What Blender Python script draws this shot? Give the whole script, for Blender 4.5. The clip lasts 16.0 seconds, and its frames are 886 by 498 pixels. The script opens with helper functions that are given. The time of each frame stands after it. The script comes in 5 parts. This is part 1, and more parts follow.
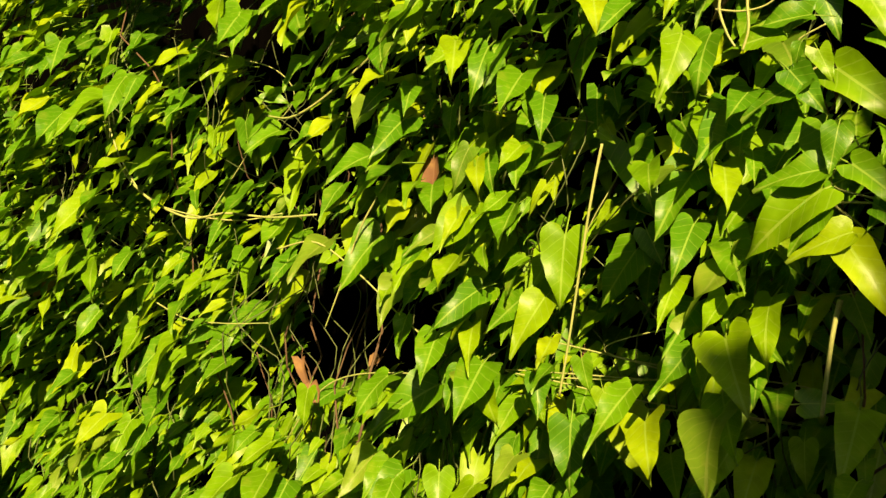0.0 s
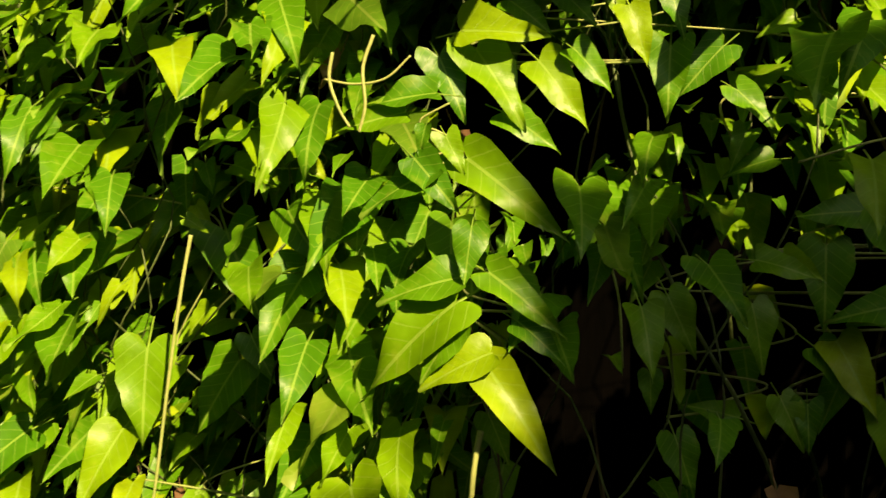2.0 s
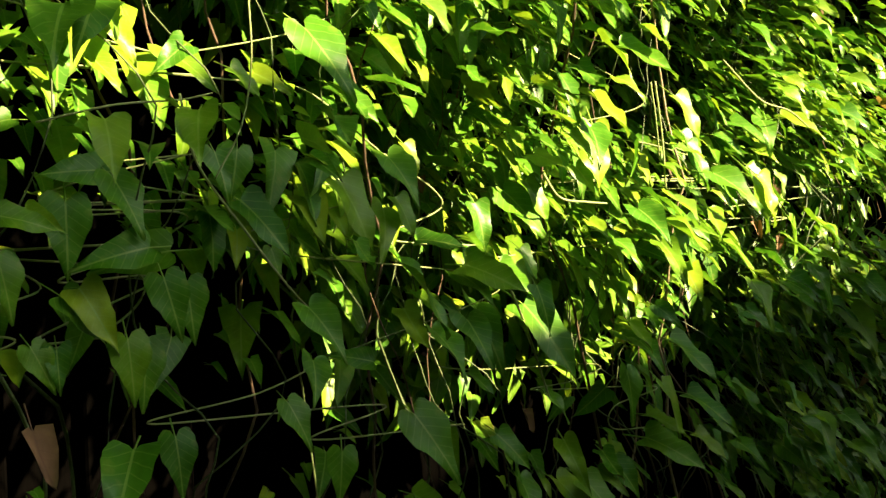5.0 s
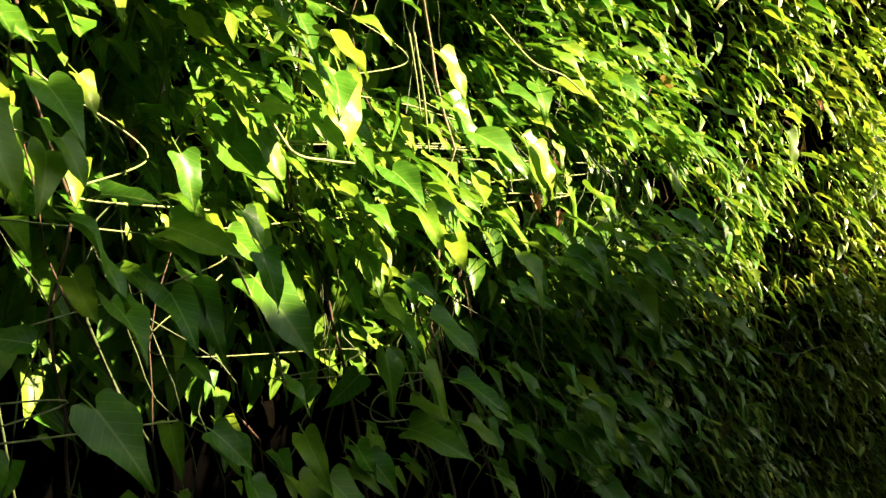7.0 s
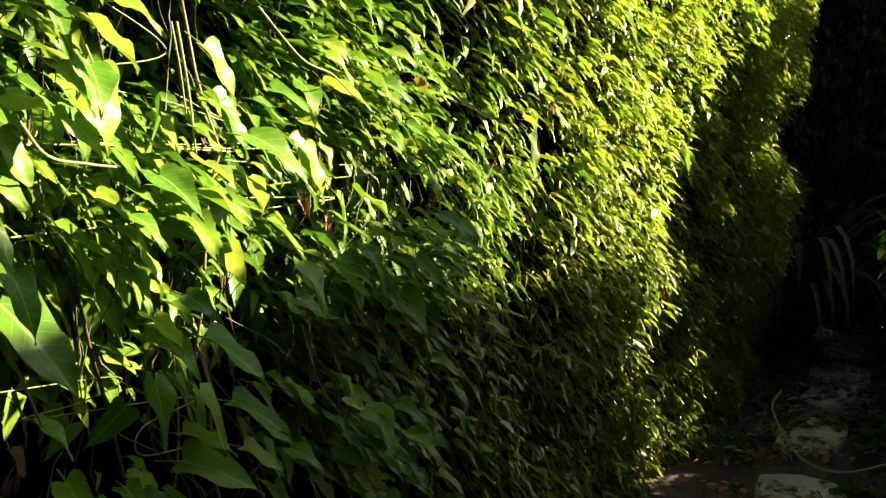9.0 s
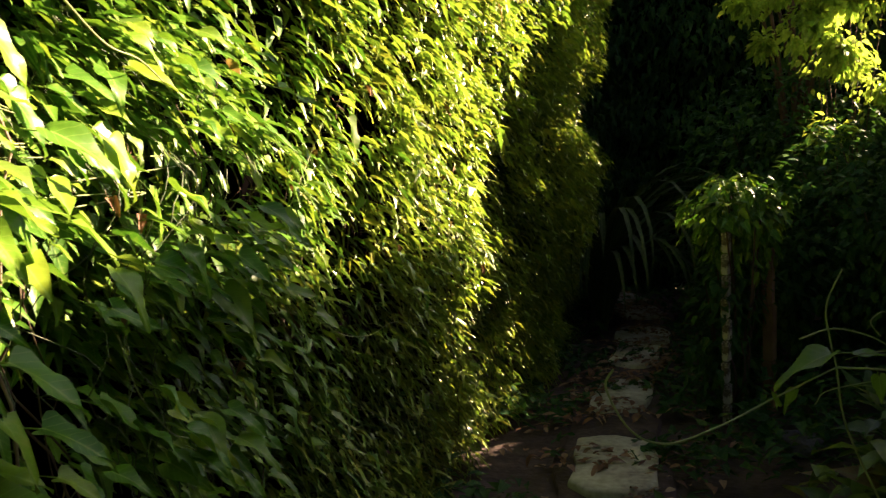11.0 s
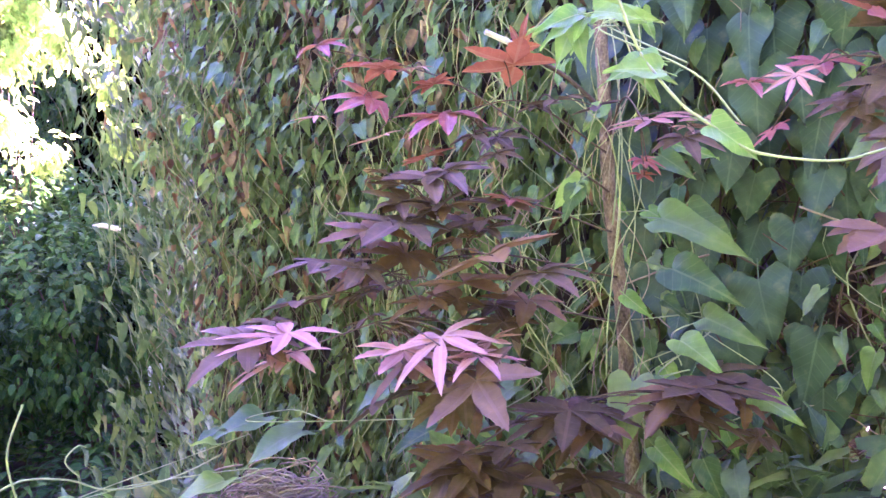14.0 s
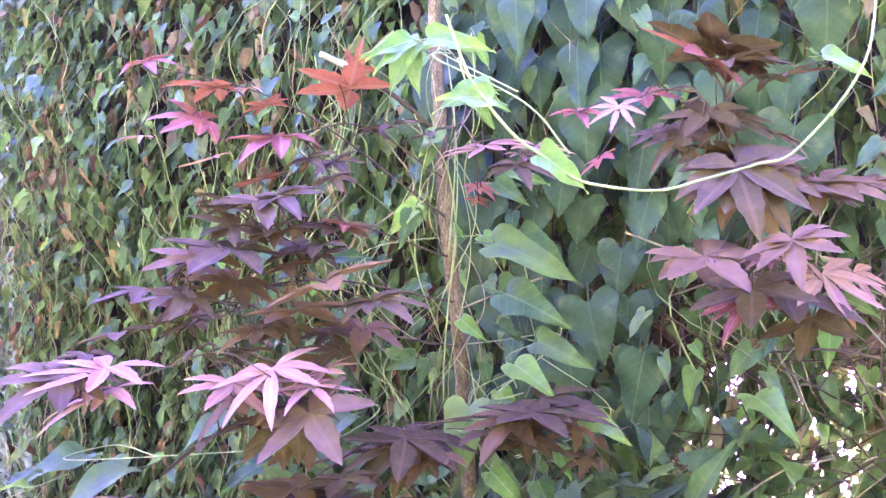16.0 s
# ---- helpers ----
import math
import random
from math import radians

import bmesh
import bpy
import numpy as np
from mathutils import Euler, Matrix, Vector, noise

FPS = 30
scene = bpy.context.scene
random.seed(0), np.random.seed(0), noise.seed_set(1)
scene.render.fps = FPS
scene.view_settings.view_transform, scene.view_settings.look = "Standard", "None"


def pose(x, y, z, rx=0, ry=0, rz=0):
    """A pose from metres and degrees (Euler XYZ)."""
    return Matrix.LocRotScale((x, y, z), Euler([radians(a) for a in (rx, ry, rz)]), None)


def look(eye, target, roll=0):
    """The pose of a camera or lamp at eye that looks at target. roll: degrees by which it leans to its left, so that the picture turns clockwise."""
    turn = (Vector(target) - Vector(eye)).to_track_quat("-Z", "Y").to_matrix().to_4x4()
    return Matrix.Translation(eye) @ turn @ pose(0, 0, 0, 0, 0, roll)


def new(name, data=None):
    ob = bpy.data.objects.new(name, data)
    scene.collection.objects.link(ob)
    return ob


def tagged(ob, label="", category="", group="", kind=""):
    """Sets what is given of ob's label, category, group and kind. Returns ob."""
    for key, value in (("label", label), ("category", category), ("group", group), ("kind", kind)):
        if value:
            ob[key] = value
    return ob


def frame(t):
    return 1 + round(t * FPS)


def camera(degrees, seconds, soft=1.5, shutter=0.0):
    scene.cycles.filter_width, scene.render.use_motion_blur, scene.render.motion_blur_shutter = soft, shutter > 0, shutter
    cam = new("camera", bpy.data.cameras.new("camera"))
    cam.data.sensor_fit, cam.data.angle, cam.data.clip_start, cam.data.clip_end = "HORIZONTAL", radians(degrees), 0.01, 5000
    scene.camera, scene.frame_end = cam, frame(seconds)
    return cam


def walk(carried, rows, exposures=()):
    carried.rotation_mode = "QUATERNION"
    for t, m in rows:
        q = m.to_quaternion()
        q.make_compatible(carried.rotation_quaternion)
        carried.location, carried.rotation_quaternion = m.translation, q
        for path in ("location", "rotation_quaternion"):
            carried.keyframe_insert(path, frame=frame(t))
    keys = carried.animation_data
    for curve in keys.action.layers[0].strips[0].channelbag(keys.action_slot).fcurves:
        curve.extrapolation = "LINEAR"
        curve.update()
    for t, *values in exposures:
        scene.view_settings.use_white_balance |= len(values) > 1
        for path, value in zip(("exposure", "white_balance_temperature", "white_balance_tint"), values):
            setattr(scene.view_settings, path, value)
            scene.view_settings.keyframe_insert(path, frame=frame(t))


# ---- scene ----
cam = camera(52.3, 16.0, soft=1.4, shutter=0.1)
ROWS = [
    (0.0, (0.067, 0.035, 1.530), (0.036, 2.024, 1.329), -0.5),
    (0.5, (0.081, 0.042, 1.533), (0.156, 2.031, 1.334), -0.6),
    (1.0, (0.117, 0.078, 1.553), (0.325, 2.057, 1.345), -1.0),
    (1.5, (0.123, 0.171, 1.562), (0.550, 2.118, 1.399), -0.7),
    (2.0, (0.121, 0.243, 1.575), (0.914, 2.077, 1.469), -0.4),
    (2.5, (0.060, 0.287, 1.577), (1.282, 1.868, 1.486), -1.0),
    (3.0, (-0.001, 0.301, 1.579), (1.473, 1.649, 1.487), -2.3),
    (3.5, (-0.013, 0.278, 1.578), (1.598, 1.458, 1.463), -2.1),
    (4.0, (-0.003, 0.250, 1.573), (1.734, 1.232, 1.441), -1.5),
    (4.5, (0.024, 0.229, 1.561), (1.846, 1.042, 1.423), -0.8),
    (5.0, (0.057, 0.205, 1.550), (1.933, 0.883, 1.402), -0.5),
    (5.2, (0.067, 0.201, 1.545), (1.959, 0.832, 1.392), -0.5),
    (7.3, (0.294, 0.119, 1.477), (2.270, 0.392, 1.337), -0.4),
    (7.5, (0.314, 0.120, 1.477), (2.295, 0.351, 1.330), -0.4),
    (8.0, (0.346, 0.142, 1.478), (2.340, 0.179, 1.336), -0.9),
    (8.5, (0.340, 0.184, 1.483), (2.328, 0.014, 1.348), -1.2),
    (8.7, (0.332, 0.195, 1.486), (2.315, -0.026, 1.350), -1.0),
    (10.8, (0.375, 0.257, 1.505), (2.266, -0.361, 1.299), -1.7),
    (11.0, (0.402, 0.228, 1.512), (2.272, -0.453, 1.308), -2.1),
    (11.5, (0.484, 0.123, 1.530), (2.265, -0.771, 1.368), -2.7),
    (12.0, (0.531, 0.007, 1.544), (2.163, -1.143, 1.414), -2.9),
    (12.5, (0.557, -0.065, 1.548), (1.973, -1.472, 1.418), -3.0),
    (13.0, (0.607, -0.084, 1.562), (1.773, -1.703, 1.422), -3.6),
    (13.5, (0.672, -0.074, 1.575), (1.600, -1.839, 1.423), -3.6),
    (14.0, (0.695, -0.064, 1.569), (1.392, -1.932, 1.411), -3.5),
    (14.5, (0.700, -0.075, 1.558), (1.214, -2.001, 1.390), -3.1),
    (15.0, (0.707, -0.082, 1.558), (1.119, -2.031, 1.386), -2.6),
    (15.5, (0.692, -0.093, 1.559), (1.063, -2.051, 1.391), -2.7),
    (16.0, (0.689, -0.086, 1.576), (1.052, -2.048, 1.441), -3.0),
]
# the clip's camera opens up and turns cooler as it swings into the shade
EXPOSURES = [
    (0.0, 1.62, 6900, 5), (2.0, 1.60, 6700, 0), (3.5, 2.25, 6200, 0), (5.0, 2.95, 5600, 6), (8.5, 2.88, 5400, 24), (11.0, 3.05, 5550, 38),
    (12.0, 3.6, 5500, 50), (12.5, 4.65, 4900, 76), (13.0, 6.5, 4550, 104), (13.5, 7.2, 4600, 112), (14.5, 7.85, 4700, 120), (16.0, 8.05, 4650, 120),
]
walk(cam, [(t, look(eye, target, roll)) for t, eye, target, roll in ROWS], EXPOSURES)

# ---- daylight ----
SUN_YAW, SUN_HIGH = -175.0, 34.0
world = bpy.data.worlds.new("sky")
scene.world = world
world.use_nodes = True
wn = world.node_tree
sky = wn.nodes.new("ShaderNodeTexSky")
sky.sky_type, sky.sun_disc = "NISHITA", False
sky.sun_elevation, sky.sun_rotation = radians(SUN_HIGH), radians(-SUN_YAW)
sky.air_density, sky.dust_density, sky.ozone_density = 0.7, 7.0, 0.5
wn.links.new(sky.outputs["Color"], wn.nodes["Background"].inputs["Color"])
wn.nodes["Background"].inputs["Strength"].default_value = 0.017
sun = new("sun", bpy.data.lights.new("sun", "SUN"))
sun.data.energy, sun.data.angle, sun.data.color = 5.5, radians(0.6), (1.0, 0.70, 0.37)
to_sun = Vector((-math.sin(radians(SUN_YAW)) * math.cos(radians(SUN_HIGH)), math.cos(radians(SUN_YAW)) * math.cos(radians(SUN_HIGH)), math.sin(radians(SUN_HIGH))))
sun.matrix_world = look(to_sun * 30, (0, 0, 0))


# ---- materials ----
def material(name):
    m = bpy.data.materials.new(name)
    m.use_nodes = True
    return m, m.node_tree.nodes, m.node_tree.links


def ramp(nodes, stops):
    r = nodes.new("ShaderNodeValToRGB")
    while len(r.color_ramp.elements) < len(stops):
        r.color_ramp.elements.new(0.5)
    for e, (p, c) in zip(r.color_ramp.elements, stops):
        e.position, e.color = p, (*c, 1)
    return r


def math_node(nodes, links, op, a, b=None):
    n = nodes.new("ShaderNodeMath")
    n.operation = op
    for i, v in enumerate((a, b)):
        if v is None:
            continue
        if isinstance(v, (int, float)):
            n.inputs[i].default_value = v
        else:
            links.new(v, n.inputs[i])
    return n.outputs[0]


def mix_colour(nodes, links, fac, a, b, blend="MIX"):
    n = nodes.new("ShaderNodeMix")
    n.data_type, n.blend_type = "RGBA", blend
    for sock, v in ((n.inputs[0], fac), (n.inputs[6], a), (n.inputs[7], b)):
        if isinstance(v, (int, float)):
            sock.default_value = v
        elif isinstance(v, tuple):
            sock.default_value = (*v, 1)
        else:
            links.new(v, sock)
    return n.outputs[2]


def leaf_material(name, stops, vein, through_light=0.35, rough=0.42, per_object=False, gloss=0.35, blotch=(0.30, 0.24, 0.05), blotch_amount=0.25, scale=40.0):
    """A leaf: colour varied from leaf to leaf, pale veins by the blade's own coordinates, blotches, and light that shines through."""
    m, nodes, links = material(name)
    out, bsdf = nodes["Material Output"], nodes["Principled BSDF"]
    if per_object:
        pick = nodes.new("ShaderNodeObjectInfo").outputs["Random"]
    else:
        pick = nodes.new("ShaderNodeNewGeometry").outputs["Random Per Island"]
    base = ramp(nodes, stops)
    links.new(pick, base.inputs[0])
    uv = nodes.new("ShaderNodeUVMap")
    sep = nodes.new("ShaderNodeSeparateXYZ")
    links.new(uv.outputs[0], sep.inputs[0])
    across = math_node(nodes, links, "ABSOLUTE", sep.outputs[0])
    mid = math_node(nodes, links, "LESS_THAN", across, 0.013)
    slant = math_node(nodes, links, "SUBTRACT", sep.outputs[1], math_node(nodes, links, "MULTIPLY", across, 0.9))
    rib = math_node(nodes, links, "FRACT", math_node(nodes, links, "MULTIPLY", slant, 7.0))
    rib = math_node(nodes, links, "LESS_THAN", rib, 0.10)
    veins = math_node(nodes, links, "MAXIMUM", mid, math_node(nodes, links, "MULTIPLY", rib, 0.45))
    place = nodes.new("ShaderNodeTexCoord").outputs["Object"]
    noise_tex = nodes.new("ShaderNodeTexNoise")
    noise_tex.inputs["Scale"].default_value, noise_tex.inputs["Detail"].default_value = (3.0 if per_object else scale), 5
    links.new(place, noise_tex.inputs["Vector"])
    spots = ramp(nodes, [(0.56, (0, 0, 0)), (0.72, (1, 1, 1))])
    links.new(noise_tex.outputs["Fac"], spots.inputs[0])
    shade = ramp(nodes, [(0.25, (0.72, 0.72, 0.72)), (0.75, (1.25, 1.25, 1.25))])
    links.new(noise_tex.outputs["Fac"], shade.inputs[0])
    col = mix_colour(nodes, links, 1.0, base.outputs[0], shade.outputs[0], "MULTIPLY")
    col = mix_colour(nodes, links, math_node(nodes, links, "MULTIPLY", spots.outputs[0], blotch_amount), col, blotch)
    col = mix_colour(nodes, links, math_node(nodes, links, "MULTIPLY", veins, 0.55), col, vein)
    links.new(col, bsdf.inputs["Base Color"])
    bsdf.inputs["Roughness"].default_value = rough
    bsdf.inputs["Specular IOR Level"].default_value = gloss
    bump = nodes.new("ShaderNodeBump")
    bump.inputs["Strength"].default_value, bump.inputs["Distance"].default_value = 0.35, 0.004
    links.new(math_node(nodes, links, "ADD", noise_tex.outputs["Fac"], math_node(nodes, links, "MULTIPLY", veins, -0.5)), bump.inputs["Height"])
    links.new(bump.outputs[0], bsdf.inputs["Normal"])
    thin = nodes.new("ShaderNodeBsdfTranslucent")
    glow = mix_colour(nodes, links, 1.0, col, (1.45, 1.55, 0.5), "MULTIPLY")
    links.new(glow, thin.inputs["Color"])
    both = nodes.new("ShaderNodeMixShader")
    both.inputs[0].default_value = through_light
    links.new(bsdf.outputs[0], both.inputs[1])
    links.new(thin.outputs[0], both.inputs[2])
    links.new(both.outputs[0], out.inputs["Surface"])
    return m


def rough_material(name, stops, scale=8.0, rough=0.85, bump=0.5, stretch=(1, 1, 1), metal=0.0, distance=0.01, gloss=0.4):
    """A plain weathered surface: two scales of noise in colour and relief."""
    m, nodes, links = material(name)
    bsdf = nodes["Principled BSDF"]
    co = nodes.new("ShaderNodeTexCoord")
    mp = nodes.new("ShaderNodeMapping")
    mp.inputs["Scale"].default_value = stretch
    links.new(co.outputs["Object"], mp.inputs["Vector"])
    big, fine = nodes.new("ShaderNodeTexNoise"), nodes.new("ShaderNodeTexNoise")
    big.inputs["Scale"].default_value, fine.inputs["Scale"].default_value = scale, scale * 9
    for n in (big, fine):
        n.inputs["Detail"].default_value = 6
        links.new(mp.outputs[0], n.inputs["Vector"])
    both = math_node(nodes, links, "ADD", math_node(nodes, links, "MULTIPLY", big.outputs["Fac"], 0.6), math_node(nodes, links, "MULTIPLY", fine.outputs["Fac"], 0.4))
    r = ramp(nodes, stops)
    links.new(both, r.inputs[0])
    links.new(r.outputs[0], bsdf.inputs["Base Color"])
    bsdf.inputs["Roughness"].default_value, bsdf.inputs["Metallic"].default_value = rough, metal
    bsdf.inputs["Specular IOR Level"].default_value = gloss
    b = nodes.new("ShaderNodeBump")
    b.inputs["Strength"].default_value, b.inputs["Distance"].default_value = bump, distance
    links.new(both, b.inputs["Height"])
    links.new(b.outputs[0], bsdf.inputs["Normal"])
    return m


GREENS = [(0.0, (0.046, 0.140, 0.004)), (0.45, (0.074, 0.185, 0.004)), (0.8, (0.125, 0.238, 0.004)), (1.0, (0.20, 0.29, 0.006))]
LEAF_ONE = leaf_material("bindweed_leaf_single", GREENS, (0.22, 0.34, 0.05), per_object=True, rough=0.38, gloss=0.18, through_light=0.2)
LEAF_MASS = leaf_material("bindweed_leaf_mass", GREENS, (0.20, 0.32, 0.05), rough=0.38, gloss=0.2, through_light=0.2)
# Paler, yellower green puts the sun on the far hedge into the colour.
LEAF_SUNLIT = leaf_material("sunlit_far_leaf_mass", [(0, (0.09, 0.19, 0.007)), (0.4, (0.16, 0.27, 0.010)), (0.8, (0.24, 0.33, 0.015)), (1, (0.34, 0.37, 0.03))], (0.3, 0.34, 0.06), rough=0.36, gloss=0.5, through_light=0.26)
LEAF_YOUNG = leaf_material("young_leaf", [(0, (0.10, 0.21, 0.012)), (1, (0.18, 0.29, 0.022))], (0.26, 0.34, 0.07), per_object=True, through_light=0.45)
# Leaf green lowered so its colour carries part of the deep shade.
LEAF_SHADED = leaf_material("shade_darkened_leaf", [(0, (0.018, 0.062, 0.016)), (0.6, (0.032, 0.092, 0.021)), (1, (0.062, 0.135, 0.022))], (0.08, 0.12, 0.04), through_light=0.25, gloss=0.05)
LEAF_BROAD = leaf_material("broad_dark_leaf", [(0, (0.026, 0.054, 0.034)), (1, (0.048, 0.088, 0.050))], (0.08, 0.12, 0.065), per_object=True, through_light=0.2, rough=0.5, gloss=0.25)
# Leaf colour raised so the bush looks sunlit despite its own shade.
LEAF_BUSH_LIT = leaf_material("lit_bush_leaf", [(0, (0.19, 0.30, 0.03)), (0.6, (0.29, 0.40, 0.04)), (1, (0.38, 0.46, 0.06))], (0.4, 0.45, 0.1), through_light=0.5, gloss=0.25)
LEAF_MIX = leaf_material("fence_vine_leaf", [(0, (0.062, 0.105, 0.044)), (0.5, (0.090, 0.145, 0.048)), (0.90, (0.14, 0.20, 0.044)), (0.97, (0.17, 0.17, 0.06)), (1, (0.15, 0.10, 0.05))], (0.12, 0.17, 0.06), through_light=0.35, gloss=0.12)
LEAF_MIX_ONE = leaf_material("fence_vine_leaf_single", [(0, (0.046, 0.094, 0.034)), (0.6, (0.080, 0.140, 0.038)), (1, (0.15, 0.21, 0.034))], (0.13, 0.18, 0.06), through_light=0.35, per_object=True, gloss=0.25)
LEAF_DRY = leaf_material("dry_leaf", [(0, (0.11, 0.055, 0.025)), (0.6, (0.21, 0.12, 0.05)), (1, (0.30, 0.22, 0.11))], (0.14, 0.08, 0.04), through_light=0.15, rough=0.8)
LEAF_DEAD = leaf_material("dead_leaf", [(0, (0.10, 0.055, 0.028)), (0.6, (0.19, 0.12, 0.06)), (1, (0.28, 0.21, 0.12))], (0.14, 0.08, 0.04), through_light=0.12, rough=0.85, per_object=True)
STRAP = leaf_material("strap_leaf", [(0, (0.025, 0.048, 0.012)), (1, (0.055, 0.09, 0.022))], (0.1, 0.13, 0.05), through_light=0.15, rough=0.55, gloss=0.12)
MAPLE_DARK = leaf_material("maple_purple", [(0, (0.072, 0.050, 0.023)), (0.5, (0.098, 0.066, 0.028)), (0.85, (0.13, 0.074, 0.028)), (1, (0.16, 0.092, 0.022))], (0.14, 0.085, 0.05), through_light=0.2, rough=0.5, per_object=True, blotch=(0.24, 0.12, 0.04), gloss=0.08)
MAPLE_PINK = leaf_material("maple_pink", [(0, (0.28, 0.130, 0.088)), (1, (0.36, 0.185, 0.118))], (0.42, 0.24, 0.16), through_light=0.3, per_object=True, blotch=(0.20, 0.06, 0.07), gloss=0.2)
MAPLE_RED = leaf_material("maple_red", [(0, (0.20, 0.058, 0.034)), (1, (0.29, 0.092, 0.050))], (0.32, 0.15, 0.10), through_light=0.35, per_object=True, blotch=(0.2, 0.05, 0.05), gloss=0.2)
STEM_DEEP = rough_material("deep_green_stem", [(0.3, (0.035, 0.055, 0.012)), (0.7, (0.08, 0.11, 0.03))], 30, 0.6, 0.2)
STEM_GREEN = rough_material("green_stem", [(0.3, (0.16, 0.22, 0.05)), (0.7, (0.32, 0.34, 0.12))], 30, 0.6, 0.2)
STEM_DRY = rough_material("dry_stem", [(0.3, (0.15, 0.10, 0.055)), (0.7, (0.33, 0.26, 0.15))], 30, 0.85, 0.3)
STEM_BROWN = rough_material("brown_stem", [(0.3, (0.045, 0.028, 0.016)), (0.7, (0.11, 0.070, 0.036))], 25, 0.9, 0.4)
BARK = rough_material("maple_bark", [(0.34, (0.050, 0.032, 0.016)), (0.5, (0.16, 0.105, 0.050)), (0.68, (0.33, 0.25, 0.14))], 40, 0.9, 1.0, (1, 1, 0.5), distance=0.008)
BARK_PALE = rough_material("cut_branch_bark", [(0.3, (0.36, 0.30, 0.25)), (0.7, (0.60, 0.54, 0.47))], 25, 0.8, 0.4, (1, 1, 0.3))
POST_WHITE = rough_material("peeling_white_paint", [(0.47, (0.08, 0.07, 0.055)), (0.55, (0.36, 0.34, 0.28)), (0.8, (0.55, 0.53, 0.46))], 11, 0.7, 0.5, (1, 1, 1.6))
POST_RUST = rough_material("rusty_post", [(0.3, (0.10, 0.055, 0.025)), (0.7, (0.22, 0.13, 0.06))], 12, 0.9, 0.6)
# Near-black base colour stands in for the shade behind the leaves.
SHADE_BLACK = rough_material("near_black_for_shade", [(0.3, (0.0006, 0.0006, 0.0005)), (0.7, (0.0016, 0.0014, 0.0012))], 6, 0.95, 0.6, (1, 1, 0.2), gloss=0.0)
STEM_YOUNG = rough_material("yellow_green_stem", [(0.3, (0.19, 0.22, 0.035)), (0.7, (0.31, 0.32, 0.08))], 30, 0.6, 0.2)
BOARD_GREY = rough_material("grey_brown_fence_board", [(0.3, (0.030, 0.025, 0.022)), (0.7, (0.075, 0.062, 0.055))], 6, 0.95, 0.7, (1, 1, 0.2), gloss=0.1)
SOIL = rough_material("leafy_soil", [(0.3, (0.028, 0.022, 0.014)), (0.55, (0.07, 0.05, 0.03)), (0.75, (0.13, 0.095, 0.055))], 3, 0.95, 0.9, distance=0.03)
SLAB = rough_material("pale_stone", [(0.32, (0.12, 0.10, 0.06)), (0.46, (0.32, 0.31, 0.19)), (0.66, (0.52, 0.51, 0.33))], 3.5, 0.85, 0.6)
GREY_METAL = rough_material("grey_metal_box", [(0.3, (0.22, 0.23, 0.25)), (0.7, (0.38, 0.40, 0.42))], 8, 0.5, 0.1, metal=0.3)
WHITE_METAL = rough_material("white_painted_metal", [(0.3, (0.55, 0.55, 0.55)), (0.7, (0.8, 0.8, 0.8))], 8, 0.5, 0.1)
ROCK = rough_material("dark_rock", [(0.3, (0.05, 0.05, 0.055)), (0.7, (0.14, 0.14, 0.15))], 7, 0.9, 0.9, distance=0.02)

# ---- helpers for the plants ----
rng = np.random.default_rng(7)
UP = np.array((0.0, 0.0, 1.0))


def unit(v):
    return v / np.maximum(np.linalg.norm(v, axis=-1, keepdims=True), 1e-9)


def mesh_from(name, verts, faces, uvs=None, mat=None, smooth=True):
    me = bpy.data.meshes.new(name)
    me.from_pydata([tuple(v) for v in verts], [], [tuple(f) for f in faces])
    if uvs is not None:
        layer = me.uv_layers.new(name="UVMap")
        index = np.empty(len(me.loops), dtype=np.int32)
        me.loops.foreach_get("vertex_index", index)
        layer.data.foreach_set("uv", np.asarray(uvs, dtype=np.float32)[index].ravel())
    if smooth:
        me.polygons.foreach_set("use_smooth", [True] * len(me.polygons))
    if mat:
        me.materials.append(mat)
    me.update()
    return me


def part(name, data, parent, label="", m=None):
    """Links mesh data as one object under a thing or a part."""
    ob = new(name, data)
    ob.parent = parent
    if m is not None:
        ob.matrix_basis = m
    if label:
        ob["label"] = label
    return ob


def thing(name, label, category, at=(0, 0, 0), group="", kind=""):
    ob = new(name)
    ob.location = at
    ob.empty_display_size = 0.05
    return tagged(ob, label, category, group, kind)


def blade(edge, fold=0.16, droop=0.16, wave=0.03, seed=0, columns=2, stalk=0.35, spine=None):
    """A leaf of length 1 from its stalk's end at the origin to its tip along +y, face up along z.
    edge: outline stations (y, half width) from the base lobe to the tip."""
    r = random.Random(seed)
    n = len(edge)
    spine = spine or [max(0.0, y) for y, _ in edge]
    verts, uvs, faces = [], [], []
    cols = [c / columns for c in range(-columns, columns + 1)]
    phase = r.uniform(0, 6.28)
    for i, (y, w) in enumerate(edge):
        wl, wr = w * r.uniform(0.945, 1.055), w * r.uniform(0.945, 1.055)
        for c in cols:
            x = c * (wr if c > 0 else wl)
            yy = spine[i] + (y - spine[i]) * abs(c)
            z = fold * abs(x) - droop * yy * yy + wave * math.sin(phase + 9 * yy + 2 * c) * abs(c)
            verts.append((x, yy, z))
            uvs.append((x, yy))
    k = len(cols)
    for i in range(n - 1):
        for c in range(k - 1):
            a = i * k + c
            faces.append((a, a + 1, a + k + 1, a + k))
    if stalk:
        b = len(verts)
        for y, z in ((0.0, 0.0), (-stalk, -0.10)):
            for x, dz in ((-0.012, 0), (0.012, 0), (0, -0.018)):
                verts.append((x, y, z + dz - 0.004))
                uvs.append((0.0, 0.0))
